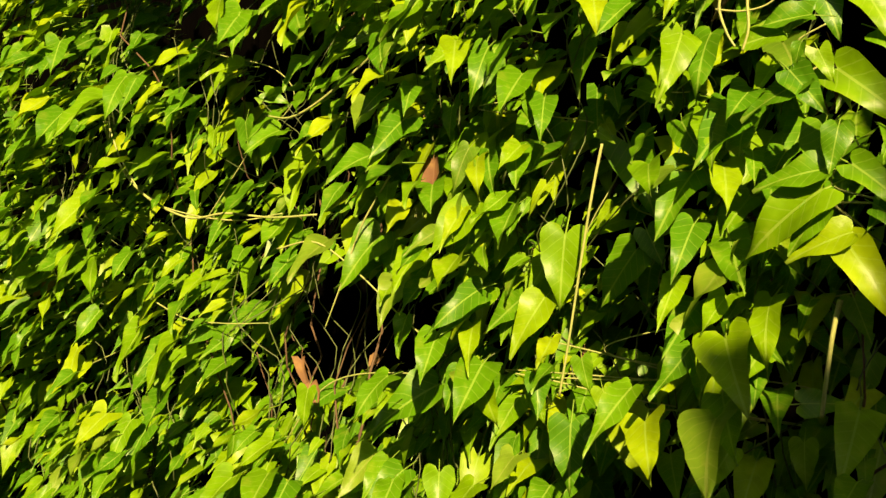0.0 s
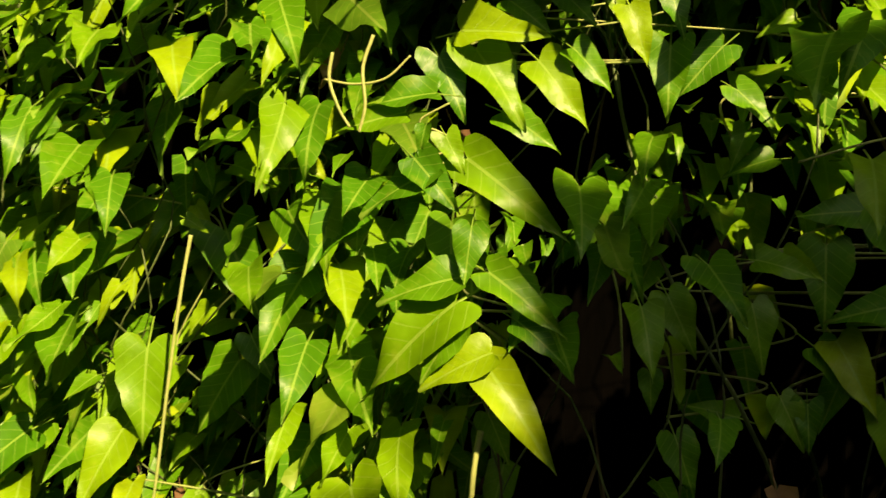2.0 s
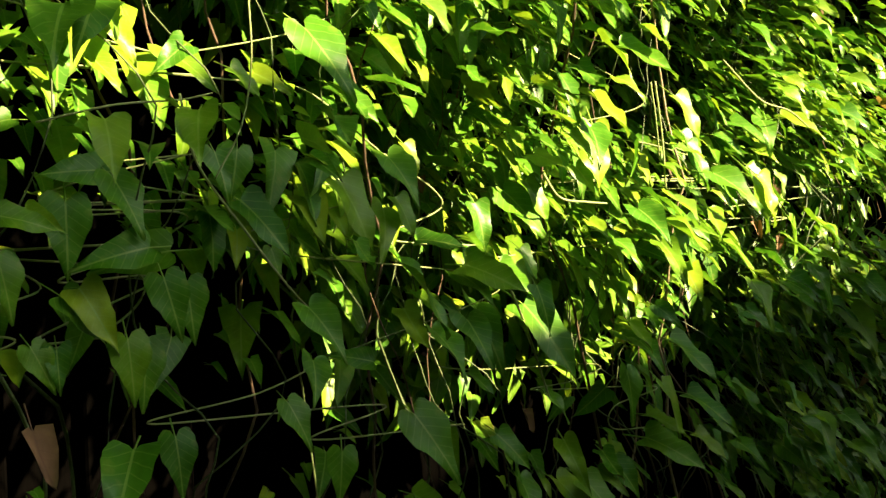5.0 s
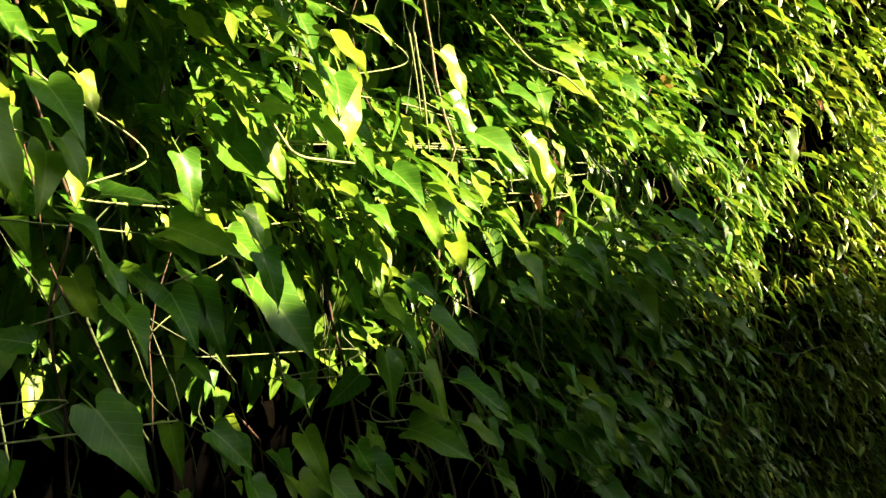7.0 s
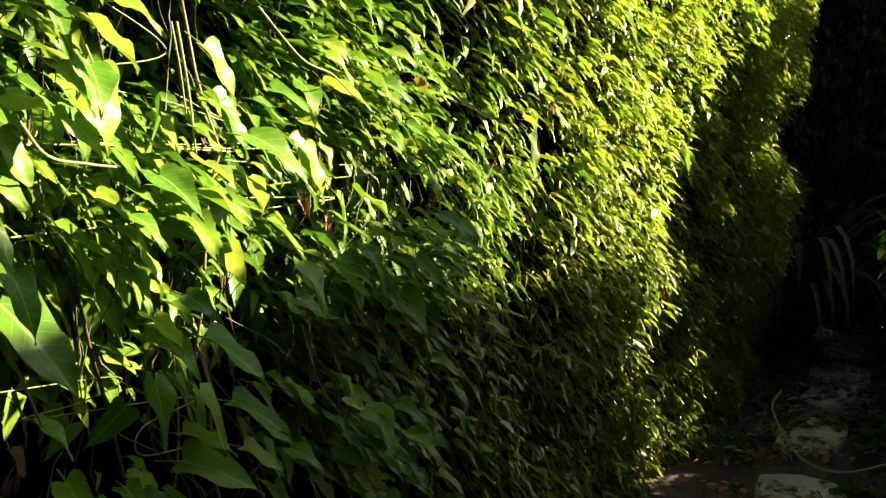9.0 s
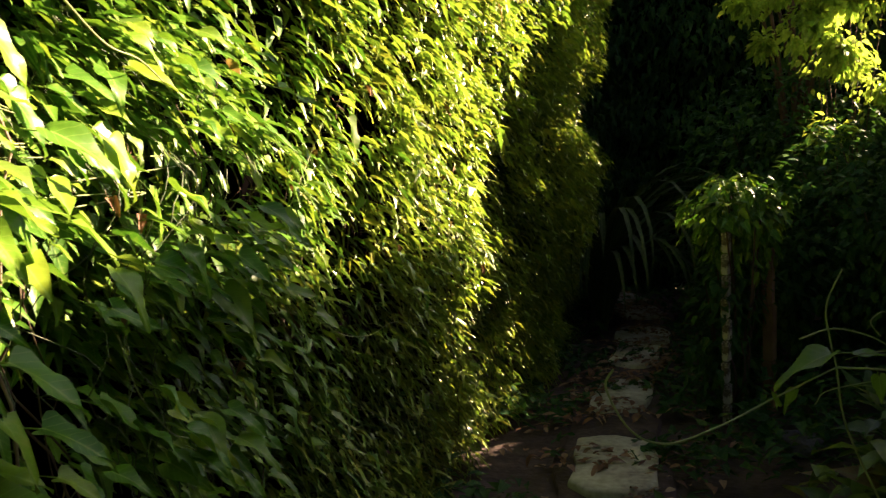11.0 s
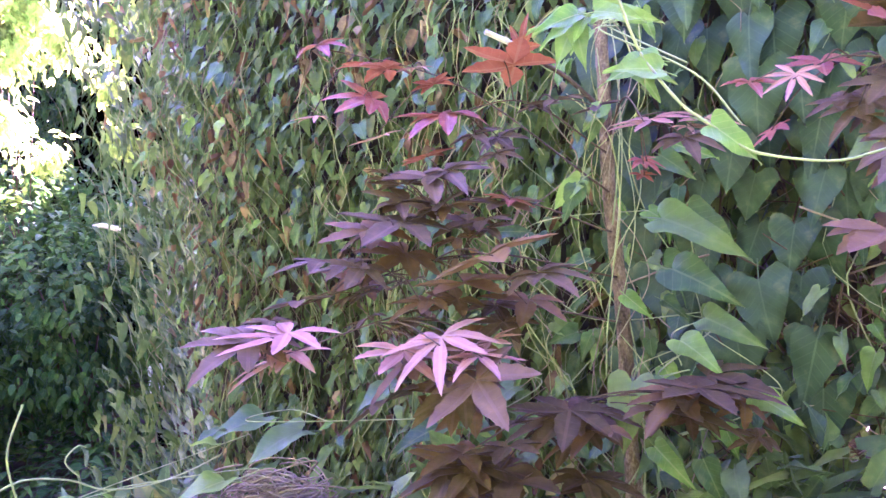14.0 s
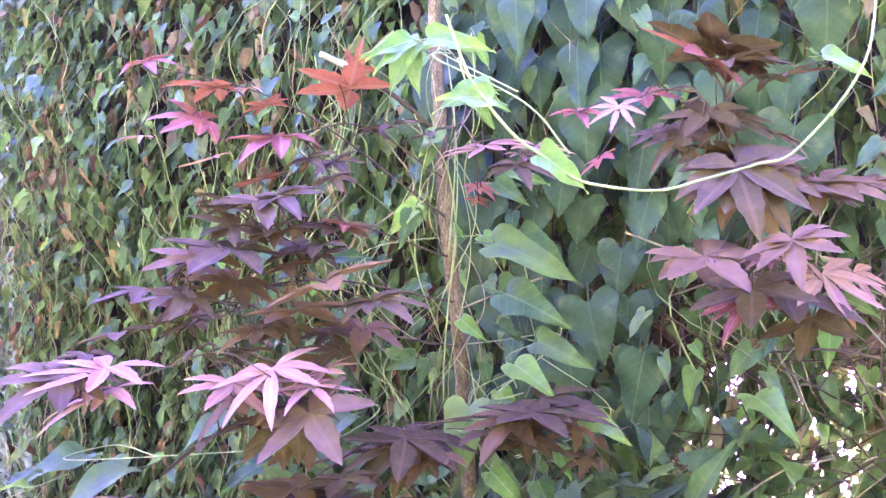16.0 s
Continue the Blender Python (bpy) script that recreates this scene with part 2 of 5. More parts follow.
        faces += [(b, b + 1, b + 4, b + 3), (b + 1, b + 2, b + 5, b + 4), (b + 2, b, b + 3, b + 5)]
    return np.array(verts), faces, np.array(uvs)


def finer(rows):
    """The same stations with one more between each two, on a smooth line."""
    p = np.asarray(rows, float)
    q = np.concatenate((2 * p[:1] - p[1:2], p, 2 * p[-1:] - p[-2:-1]))
    mid = 9 / 16 * (q[1:-2] + q[2:-1]) - 1 / 16 * (q[:-3] + q[3:])
    out = []
    for a, b in zip(p, mid):
        out += [a, b]
    return np.array(out + [p[-1]]).tolist()


HEART = [(-0.12, 0.08), (-0.15, 0.20), (-0.06, 0.29), (0.10, 0.32), (0.34, 0.275), (0.58, 0.18), (0.80, 0.08), (1.0, 0.0)]
HEART_SPINE = [0.0, 0.02, 0.06, 0.14, 0.34, 0.58, 0.80, 1.0]
ARROW = [(-0.15, 0.12), (-0.20, 0.26), (-0.06, 0.32), (0.12, 0.285), (0.34, 0.24), (0.58, 0.16), (0.80, 0.07), (1.0, 0.0)]
ARROW_SPINE = [0.0, 0.02, 0.06, 0.14, 0.34, 0.56, 0.80, 1.0]
SLIM = [(-0.10, 0.06), (-0.12, 0.16), (-0.04, 0.235), (0.12, 0.26), (0.36, 0.225), (0.60, 0.14), (0.82, 0.055), (1.0, 0.0)]
LONG = [(-0.06, 0.10), (-0.06, 0.21), (0.04, 0.27), (0.20, 0.27), (0.42, 0.22), (0.64, 0.15), (0.84, 0.06), (1.0, 0.0)]
NARROW = [(-0.09, 0.05), (-0.13, 0.13), (-0.05, 0.185), (0.10, 0.20), (0.36, 0.175), (0.60, 0.115), (0.82, 0.05), (1.0, 0.0)]
OVAL = [(0.0, 0.02), (0.12, 0.17), (0.38, 0.25), (0.68, 0.17), (1.0, 0.0)]
WIDE = [(-0.14, 0.12), (-0.20, 0.30), (-0.10, 0.43), (0.10, 0.47), (0.34, 0.40), (0.58, 0.26), (0.80, 0.11), (1.0, 0.0)]

FULL = [blade(finer(HEART), 0.18, 0.16, 0.04, 1, spine=finer(HEART_SPINE)), blade(finer(HEART), 0.38, 0.30, 0.05, 2, spine=finer(HEART_SPINE)), blade(finer(ARROW), 0.25, 0.15, 0.05, 3, spine=finer(ARROW_SPINE)),
        blade(finer(SLIM), 0.30, 0.34, 0.05, 4, spine=finer(HEART_SPINE)), blade(finer(LONG), 0.30, 0.24, 0.05, 5, spine=finer(HEART_SPINE)), blade(finer(HEART), -0.08, 0.05, 0.06, 6, spine=finer(HEART_SPINE)),
        blade(finer(LONG), 0.50, 0.14, 0.06, 7, spine=finer(HEART_SPINE)), blade(finer(SLIM), 0.15, 0.46, 0.06, 8, spine=finer(HEART_SPINE)), blade(finer(NARROW), 0.35, 0.28, 0.06, 9, spine=finer(HEART_SPINE)), blade(finer(NARROW), 0.2, -0.08, 0.07, 10, spine=finer(HEART_SPINE))]
LIGHT = [blade([ARROW[i] for i in (0, 2, 4, 6, 7)], 0.3, 0.25, 0.05, 11, 1, 0.3, [ARROW_SPINE[i] for i in (0, 2, 4, 6, 7)]),
         blade([NARROW[i] for i in (0, 2, 4, 6, 7)], 0.4, 0.3, 0.06, 14, 1, 0.3, [HEART_SPINE[i] for i in (0, 2, 4, 6, 7)]),
         blade([SLIM[i] for i in (0, 2, 4, 6, 7)], 0.3, 0.28, 0.05, 12, 1, 0.3, [HEART_SPINE[i] for i in (0, 2, 4, 6, 7)]),
         blade([LONG[i] for i in (0, 2, 4, 6, 7)], 0.35, 0.15, 0.04, 13, 1, 0.3, [HEART_SPINE[i] for i in (0, 2, 4, 6, 7)])]
CURLED = [blade([NARROW[i] for i in (0, 2, 4, 6, 7)], 1.1, 0.7, 0.12, 15, 1, 0.5, [HEART_SPINE[i] for i in (0, 2, 4, 6, 7)]), blade([SLIM[i] for i in (0, 2, 4, 6, 7)], 1.3, -0.4, 0.15, 16, 1, 0.5, [HEART_SPINE[i] for i in (0, 2, 4, 6, 7)])]
TINY = [blade(OVAL, 0.2, 0.15, 0.03, 21, 1, 0), blade(OVAL, 0.35, 0.3, 0.03, 22, 1, 0)]
LEAVES = [mesh_from("bindweed_leaf", v, f, u, LEAF_ONE) for v, f, u in FULL]
LEAVES_YOUNG = [mesh_from("young_leaf", v, f, u, LEAF_YOUNG) for v, f, u in FULL]
LEAVES_MIX = [mesh_from("fence_vine_leaf", v, f, u, LEAF_MIX_ONE) for v, f, u in FULL]
DEAD = [mesh_from("dead_leaf", v, f, u, LEAF_DEAD) for v, f, u in CURLED]
LEAVES_BROAD = [mesh_from("broad_leaf", v, f, u, LEAF_BROAD) for v, f, u in (blade(finer(WIDE), 0.12, 0.10, 0.05, 31, spine=finer(HEART_SPINE)), blade(finer(WIDE), 0.05, 0.2, 0.07, 32, spine=finer(HEART_SPINE)), blade(finer(WIDE), 0.2, 0.3, 0.06, 33, spine=finer(HEART_SPINE)), FULL[5])]


def leaf_axes(tip, face):
    y = unit(tip)
    x = unit(np.cross(y, face))
    return x, y, np.cross(x, y)


def leaf_pose(p, tip, face, size):
    """The pose of one leaf: its stalk's end, the way of its tip, the way it faces, its length."""
    x, y, z = leaf_axes(np.asarray(tip, float), np.asarray(face, float))
    m = Matrix(((x[0], y[0], z[0], p[0]), (x[1], y[1], z[1], p[1]), (x[2], y[2], z[2], p[2]), (0, 0, 0, 1)))
    return m @ Matrix.Scale(size, 4)


def leaf_mass(name, shapes, p, tip, face, size, mat):
    """Many leaves joined into one mesh."""
    x, y, z = leaf_axes(tip, face)
    which = rng.integers(0, len(shapes), len(p))
    verts, faces, uvs, base = [], [], [], 0
    for k, (v, f, u) in enumerate(shapes):
        sel = np.where(which == k)[0]
        if not len(sel):
            continue
        w = p[sel, None] + size[sel, None, None] * (v[None, :, :1] * x[sel, None] + v[None, :, 1:2] * y[sel, None] + v[None, :, 2:] * z[sel, None])
        verts.append(w.reshape(-1, 3))
        uvs.append(np.tile(u, (len(sel), 1)))
        offs = base + np.arange(len(sel)) * len(v)
        for o in offs.tolist():
            faces.extend([tuple(i + o for i in q) for q in f])
        base += len(sel) * len(v)
    return mesh_from(name, np.concatenate(verts), faces, np.concatenate(uvs), mat)


def tube(points, radius, sides=5, taper=1.0):
    """Vertices and faces of a round stem along points."""
    pts = np.asarray(points, float)
    tan = unit(np.gradient(pts, axis=0))
    side = unit(np.cross(tan, np.where(np.abs(tan[:, 2:3]) > 0.9, np.array((1.0, 0, 0)), UP)))
    other = np.cross(tan, side)
    n = len(pts)
    rad = radius * np.linspace(1.0, taper, n)
    verts, faces = [], []
    for i in range(n):
        for k in range(sides):
            a = 2 * math.pi * k / sides
            verts.append(pts[i] + rad[i] * (math.cos(a) * side[i] + math.sin(a) * other[i]))
    for i in range(n - 1):
        for k in range(sides):
            a, b = i * sides + k, i * sides + (k + 1) % sides
            faces.append((a, b, b + sides, a + sides))
    faces += [tuple(range(sides))[::-1], tuple(range((n - 1) * sides, n * sides))]
    return verts, faces


def tubes(name, lines, mat, sides=5, taper=0.8):
    """Several stems in one mesh: lines of (points, radius)."""
    verts, faces = [], []
    for pts, r in lines:
        v, f = tube(pts, r, sides, taper)
        faces += [tuple(i + len(verts) for i in q) for q in f]
        verts += v
    return mesh_from(name, verts, faces, None, mat)


def smooth_line(points, count=40):
    """A Catmull-Rom line through a few points."""
    p = np.asarray(points, float)
    p = np.vstack((2 * p[0] - p[1], p, 2 * p[-1] - p[-2]))
    out = []
    seg = len(p) - 3
    for i in range(count):
        g = i / (count - 1) * seg
        k = min(int(g), seg - 1)
        t = g - k
        a, b, c, d = p[k:k + 4]
        out.append(0.5 * ((2 * b) + (c - a) * t + (2 * a - 5 * b + 4 * c - d) * t * t + (3 * b - a - 3 * c + d) * t ** 3))
    return np.array(out)


def lumpy(x, y, z, scale, seed=0.0):
    return noise.noise((x * scale + seed, y * scale - seed, z * scale + 0.37 * seed))


class Panel:
    """A leafy upright face: an origin, the way along it and the way out of it towards the path."""

    def __init__(self, origin, along, top, base, bulge, seed):
        self.o = np.array((*origin, 0.0))
        a = math.hypot(*along)
        self.d = np.array((along[0] / a, along[1] / a, 0.0))
        self.n = np.array((self.d[1], -self.d[0], 0.0))
        if self.n @ (np.array((0.4, 0.1, 0)) - self.o) < 0:
            self.n = -self.n
        self.top, self.base, self.bulge, self.seed = top, base, bulge, seed

    def depth(self, s, z):
        return self.base(s, z) + self.bulge * (lumpy(s, 0, z, 2.3, self.seed) + 0.5 * lumpy(s, 0, z, 5.5, self.seed + 9) + 0.22 * lumpy(s, 0, z, 12.0, self.seed + 21))

    def at(self, s, out, z):
        return self.o + s * self.d + out * self.n + z * UP

    def inside(self, p):
        q = np.asarray(p) - self.o
        return float(q @ self.d), float(q @ self.n), float(p[2])


def hang(panel, count, lateral=0.35, drop=0.7, out=1.45, sunward=0.3, facing=1.0):
    """Tip and face ways of leaves that hang over one another on a panel."""
    tip = -drop * rng.uniform(0.35, 1.1, (count, 1)) * UP + out * rng.uniform(0.3, 1.2, (count, 1)) * panel.n + lateral * rng.normal(0, 0.6, (count, 1)) * panel.d + rng.normal(0, 0.18, (count, 3))
    face = facing * panel.n * rng.uniform(0.1, 0.65, (count, 1)) + UP * rng.uniform(0.5, 1.1, (count, 1)) + sunward * np.array(to_sun) + rng.normal(0, 0.32, (count, 3))
    return tip, face


def cover(panel, s0, s1, z0, per_m2, low, high, thick, gaps=0.1, keep=None, seed=0.0, front=1.4, small=1.0):
    """Places for leaves spread over a stretch of a panel, thinned where the cover has gaps."""
    p, size = [], []
    z1 = max(panel.top(s) for s in np.linspace(s0, s1, 20))
    for _ in range(int(per_m2 * (s1 - s0) * (z1 - z0))):
        s, z = rng.uniform(s0, s1), rng.uniform(z0, z1)
        if z > panel.top(s) + 0.10 * lumpy(s, z, 3, 6.0, seed) or lumpy(s, 5, z, 4.0, seed + 3) < -0.62 + gaps * 2:
            continue
        if keep and not keep(s, z):
            continue
        p.append(panel.at(s, panel.depth(s, z) - rng.random() ** front * thick, z))
        size.append(low + (high - low) * rng.random() ** small)
    p, size = np.array(p), np.array(size)
    show = ~hides_large_leaf(panel, p)
    return p[show], size[show]


LARGE_LEAVES = []


def hides_large_leaf(panel, p):
    """Which of the places p would cover one of the large leaves that stand out of a panel."""
    hidden = np.zeros(len(p), bool)
    q = p - panel.o
    s, out, z = q @ panel.d, q @ panel.n, p[:, 2]
    for owner, ls, lo, lz, reach in LARGE_LEAVES:
        if owner is panel:
            hidden |= ((s - ls) ** 2 + (z - lz) ** 2 < reach ** 2) & (out > lo - 0.02)
    return hidden


def hero_vine(label, meshes, leaves, panel=None, face_bias=None):
    """A vine whose large leaves are set one by one: the stalk's end, the way and length to the tip, the shape."""
    panel = panel or HEDGE
    rows = sorted(leaves, key=lambda row: row[2])
    first = np.array(rows[0][:3]) - 0.03 * panel.n
    root = thing("bindweed_vine", label, "vine", tuple(first), "bindweed on the hedge" if panel is HEDGE else "")
    inv = Matrix.Translation(-Vector(first))
    v, f = tube(smooth_line([np.array(row[:3]) - 0.07 * panel.n - first for row in rows], 12 * len(rows)), 0.0013, 5, 0.7)
    part("stem", mesh_from("vine_stem", v, f, None, STEM_GREEN), root)
    r = random.Random(len(LARGE_LEAVES))
    for row in rows:
        p, tip, k = np.array(row[:3]), np.array(row[3:6]), row[6]
        size = float(np.linalg.norm(tip))
        face = (panel.n if face_bias is None else face_bias) * r.uniform(0.7, 1.0) + UP * r.uniform(0.35, 0.7) + panel.d * r.uniform(-0.2, 0.2)
        part("leaf", meshes[k % len(meshes)], root, "", inv @ leaf_pose(p, tip, face, size))
        q = p + 0.45 * tip
        LARGE_LEAVES.append((panel, *panel.inside(q), 0.55 * size + 0.01))
    return root


def tendril(label, points, radius, mat=None):
    """A long bare stem through the air or over the leaves."""
    p = np.array(points)
    root = thing("bindweed_tendril", label, "vine", tuple(p[0]))
    v, f = tube(smooth_line(p - p[0], 10 * len(p)), 0.7 * radius, 6, 0.75)
    part("stem", mesh_from("tendril_stem", v, f, None, mat or STEM_GREEN), root)
    return root


def climb(panel, s, z0, z1, lean=0.0, out=0.02, wander=0.05, step=0.03, seed=0.0):
    """A stem's line that wanders up a panel."""
    pts = []
    n = max(4, int((z1 - z0) / step))
    for i in range(n + 1):
        z = z0 + (z1 - z0) * i / n
        ss = s + lean * (z - z0) + wander * (lumpy(s, seed, z, 2.0, seed) + 0.5 * lumpy(s, seed, z, 6.0, seed + 4))
        pts.append(panel.at(ss, panel.depth(ss, z) + out + 0.03 * lumpy(s, 2, z, 3.0, seed + 7), z))
    return np.array(pts)


def vine(name, label, panel, s, z0, z1, meshes, spacing=0.05, low=0.07, high=0.12, lean=0.0, group="", seed=0.0, mat=None, young=0.12, radius=0.0013, out=0.0):
    """One climbing vine: its stem and each of its leaves as a part."""
    r = random.Random(int(seed * 1000) + 17)
    line = climb(panel, s, z0, z1, lean, out, 0.22, 0.03, seed)
    root = thing(name, label, "vine", tuple(line[0]), group)
    inv = Matrix.Translation(-Vector(line[0]))
    stem_v, stem_f = tube(line - line[0] - (0.06 if panel is HEDGE else 0.01) * panel.n, radius, 5, 0.6)
    part("stem", mesh_from("vine_stem", stem_v, stem_f, None, mat or (STEM_DEEP if panel is HEDGE else STEM_GREEN)), root)
    gone, side = 0.0, 1
    for a, b in zip(line[:-1], line[1:]):
        gone += float(np.linalg.norm(b - a))
        if gone < spacing * r.uniform(0.6, 1.4):
            continue
        gone, side = 0.0, -side
        size = r.uniform(low, high) * (0.75 + 0.35 * r.random())
        tip = -0.75 * UP * r.uniform(0.3, 1.1) + panel.n * r.uniform(0.6, 1.5) * (1.0 if panel is HEDGE else 0.4) + panel.d * side * r.uniform(0.0, 0.5)
        face = panel.n * r.uniform(0.1, 0.65) * (1.0 if panel is HEDGE else 2.4) + UP * r.uniform(0.5, 1.1) + panel.d * r.uniform(-0.5, 0.5)
        p = b + 0.35 * size * unit(tip) + panel.n * r.uniform(0.02, 0.075)
        if hides_large_leaf(panel, p[None])[0] or (panel is HEDGE and lumpy(panel.inside(p)[0], 5, p[2], 4.0, 4.0) < -0.17):
            continue
        pool = LEAVES_YOUNG if r.random() < young else meshes
        part("leaf", r.choice(pool), root, "", inv @ leaf_pose(p, tip, face, size))
    return root


# ---- the setting ----
def hedge_face(s, z):
    """How far the hedge stands out: a clump at the near end, a hollow, and a top that leans over the path at the far end."""
    far = min(max((s - 4.6) / 2.4, 0.0), 1.0)
    return -0.04 - 0.15 * math.exp(-((s - 3.0) / 1.1) ** 2) + 0.10 * math.exp(-((s - 0.75) / 0.22) ** 2) + far * far * (0.10 + 0.26 * min(max(z - 0.9, -0.4), 1.5)) + 0.26 * min(max((s - 5.7) / 1.2, 0.0), 1.0) * min(max((1.75 - z) / 0.4, 0.0), 1.0)


HEDGE = Panel((0.0, 1.3), (0.85, -0.527), lambda s: 2.05 + 0.30 * min(max(s + 1.2, 0.0), 3.4), hedge_face, 0.16, 3.1)


def fence_top(q):
    """The height of the creeper on the fence: low at the near end, two humps, then level."""
    # Unseen upper outline, shaped to cast the shade edge on the hedge.
    rise = 1 / (1 + math.exp(-(q + 0.08) / 0.04))
    step = 1 / (1 + math.exp(-(q + 0.48) / 0.05))
    return 2.30 + 0.73 * step + rise * (-0.03 + 0.19 * math.exp(-((q - 0.17) / 0.42) ** 2) + 0.20 * math.exp(-((q - 0.62) / 0.22) ** 2) - 0.22 * min(max(q - 0.5, 0.0), 0.6) + 0.40 / (1 + math.exp(-(q - 1.98) / 0.05)))


FENCE = Panel((0.8, -1.72), (0.92, -0.40), fence_top, lambda s, z: -0.12 * min(max((s - 0.75) / 0.5, 0.0), 1.0) * min(max((1.65 - z) / 0.35, 0.0), 1.0), 0.10, 8.3)


def ground():
    bm = bmesh.new()
    bmesh.ops.create_grid(bm, x_segments=140, y_segments=140, size=9)
    for v in bm.verts:
        v.co += Vector((3.0, -2.5, 0))
        edge = max(abs(v.co.x - 3.0), abs(v.co.y + 2.5))
        v.co.z = (0.05 * noise.noise(v.co * 0.9) + 0.025 * noise.noise(v.co * 3.1) - 0.02) * (1 if edge < 8.9 else 0)
    rim = [e for e in bm.edges if e.is_boundary]
    far = bmesh.ops.extrude_edge_only(bm, edges=rim)["geom"]
    for v in [g for g in far if isinstance(g, bmesh.types.BMVert)]:
        v.co.x, v.co.y = 3.0 + (v.co.x - 3.0) * 60, -2.5 + (v.co.y + 2.5) * 60
    me = bpy.data.meshes.new("ground")
    bm.to_mesh(me)
    bm.free()
    me.materials.append(SOIL)
    return tagged(new("ground", me), "dark leaf-strewn soil under weeds", "ground", kind="structure")


ground()
PATH_LINE = smooth_line([(-2.4, 1.2, 0), (0.2, 0.0, 0), (2.3, -0.95, 0), (4.2, -2.0, 0), (5.6, -3.0, 0), (7.2, -4.1, 0), (9.0, -4.6, 0)], 60)


def path():
    """A bed of trodden soil with worn, uneven slabs laid along it."""
    root = thing("path", "worn pale stone slabs of a garden path strewn with leaves", "path", kind="structure")
    verts, faces = [], []
    tan = unit(np.gradient(PATH_LINE, axis=0))
    side = np.cross(tan, UP)
    for i, (p, s) in enumerate(zip(PATH_LINE, side)):
        w = 0.24 + 0.07 * lumpy(p[0], p[1], 0, 1.8, 2)
        for c in (-1.08, -1.0, -0.5, 0.0, 0.5, 1.0, 1.08):
            q = p + s * w * c + s * 0.06 * lumpy(p[0], p[1], c, 3.0, 5)
            verts.append((q[0], q[1], (0.032 + 0.012 * lumpy(q[0], q[1], 1, 4, 1)) if abs(c) < 1.05 else -0.06))
    for i in range(len(PATH_LINE) - 1):
        for c in range(6):
            a = i * 7 + c
            faces.append((a, a + 1, a + 8, a + 7))
    part("bed", mesh_from("path_bed", verts, faces, None, SOIL), root)
    r = random.Random(12)
    reach = np.concatenate(([0.0], np.cumsum(np.linalg.norm(np.diff(PATH_LINE, axis=0), axis=1))))
    gone = 0.2
    while gone < reach[-1] - 0.8:
        long, wide = r.uniform(0.5, 0.9), r.uniform(0.34, 0.46)
        mid = np.array([np.interp(gone + long / 2, reach, PATH_LINE[:, c]) for c in range(3)])
        k = min(int(np.searchsorted(reach, gone + long / 2)), len(PATH_LINE) - 1)
        ring = []
        for a in range(14):
            u = 2 * math.pi * a / 14
            x, y = math.cos(u), math.sin(u)
            f = 1 / max(abs(x), abs(y)) ** 0.75 * r.uniform(0.84, 1.06)
            ring.append((x * f * long / 2, y * f * wide / 2))
        n = len(ring)
        v = [(x * g, y * g, z + 0.006 * lumpy(x * g, y * g, gone, 5.0, 3.0)) for g, z in ((1.0, -0.05), (1.0, 0.012), (0.96, 0.022), (0.5, 0.024)) for x, y in ring] + [(0, 0, 0.024)]
        f = [(b * n + a, b * n + (a + 1) % n, (b + 1) * n + (a + 1) % n, (b + 1) * n + a) for b in range(3) for a in range(n)]
        f += [(3 * n + a, 3 * n + (a + 1) % n, 4 * n) for a in range(n)]
        turn = math.atan2(tan[k][1], tan[k][0]) + r.uniform(-0.08, 0.08)
        place = Matrix.Translation((mid[0] + side[k][0] * r.uniform(-0.03, 0.03), mid[1] + side[k][1] * r.uniform(-0.03, 0.03), 0.045)) @ Matrix.Rotation(turn, 4, "Z")
        part("slab", mesh_from("slab", v, f, None, SLAB), root, "", place)
        gone += long + r.choice((0.02, 0.03, 0.22, 0.4))
    return root


path()


def board_fence(name, panel, s0, s1, out, label, over=-0.08, foot=lambda s: 0.0, top=None, mat=SHADE_BLACK):
    """Dark upright boards behind a creeper, each a part, on two rails."""
    root = thing(name, label, "fence", tuple(panel.at(s0, out, 0)), kind="structure")
    inv = Matrix.Translation(-Vector(panel.at(s0, out, 0)))
    s, k = s0, 0
    ang = math.atan2(panel.d[1], panel.d[0])
    while s < s1:
        low = foot(s)
        h = (top(s) if top else panel.top(s) + over) + 0.04 * lumpy(s, 0, 0, 9, 1) - low
        bm = bmesh.new()
        bmesh.ops.create_cube(bm, size=1)
        bmesh.ops.scale(bm, vec=(0.182, 0.02, h), verts=bm.verts)
        bmesh.ops.bevel(bm, geom=bm.edges, offset=0.004, segments=1, affect="EDGES")
        me = bpy.data.meshes.new("board")
        bm.to_mesh(me)
        bm.free()
        me.materials.append(mat)
        part("board", me, root, "", inv @ Matrix.Translation(panel.at(s, out + 0.024 * (k % 2), low + h / 2)) @ Matrix.Rotation(ang, 4, "Z"))
        s, k = s + 0.15, k + 1
    for z in (0.4, 1.6):
        a, b = panel.at(s0, out - 0.04, z), panel.at(s1, out - 0.04, z)
        v, f = tube(np.linspace(a, b, 4) - panel.at(s0, out, 0), 0.035, 4)
        part("rail", mesh_from("rail", v, f, None, mat, False), root)
    return root


# Boards added behind the hedge; their black stands in for its inner shade.
board_fence("fence", HEDGE, -3.2, 9.0, -0.62, "near-black boards added behind bindweed as the shade inside the hedge")

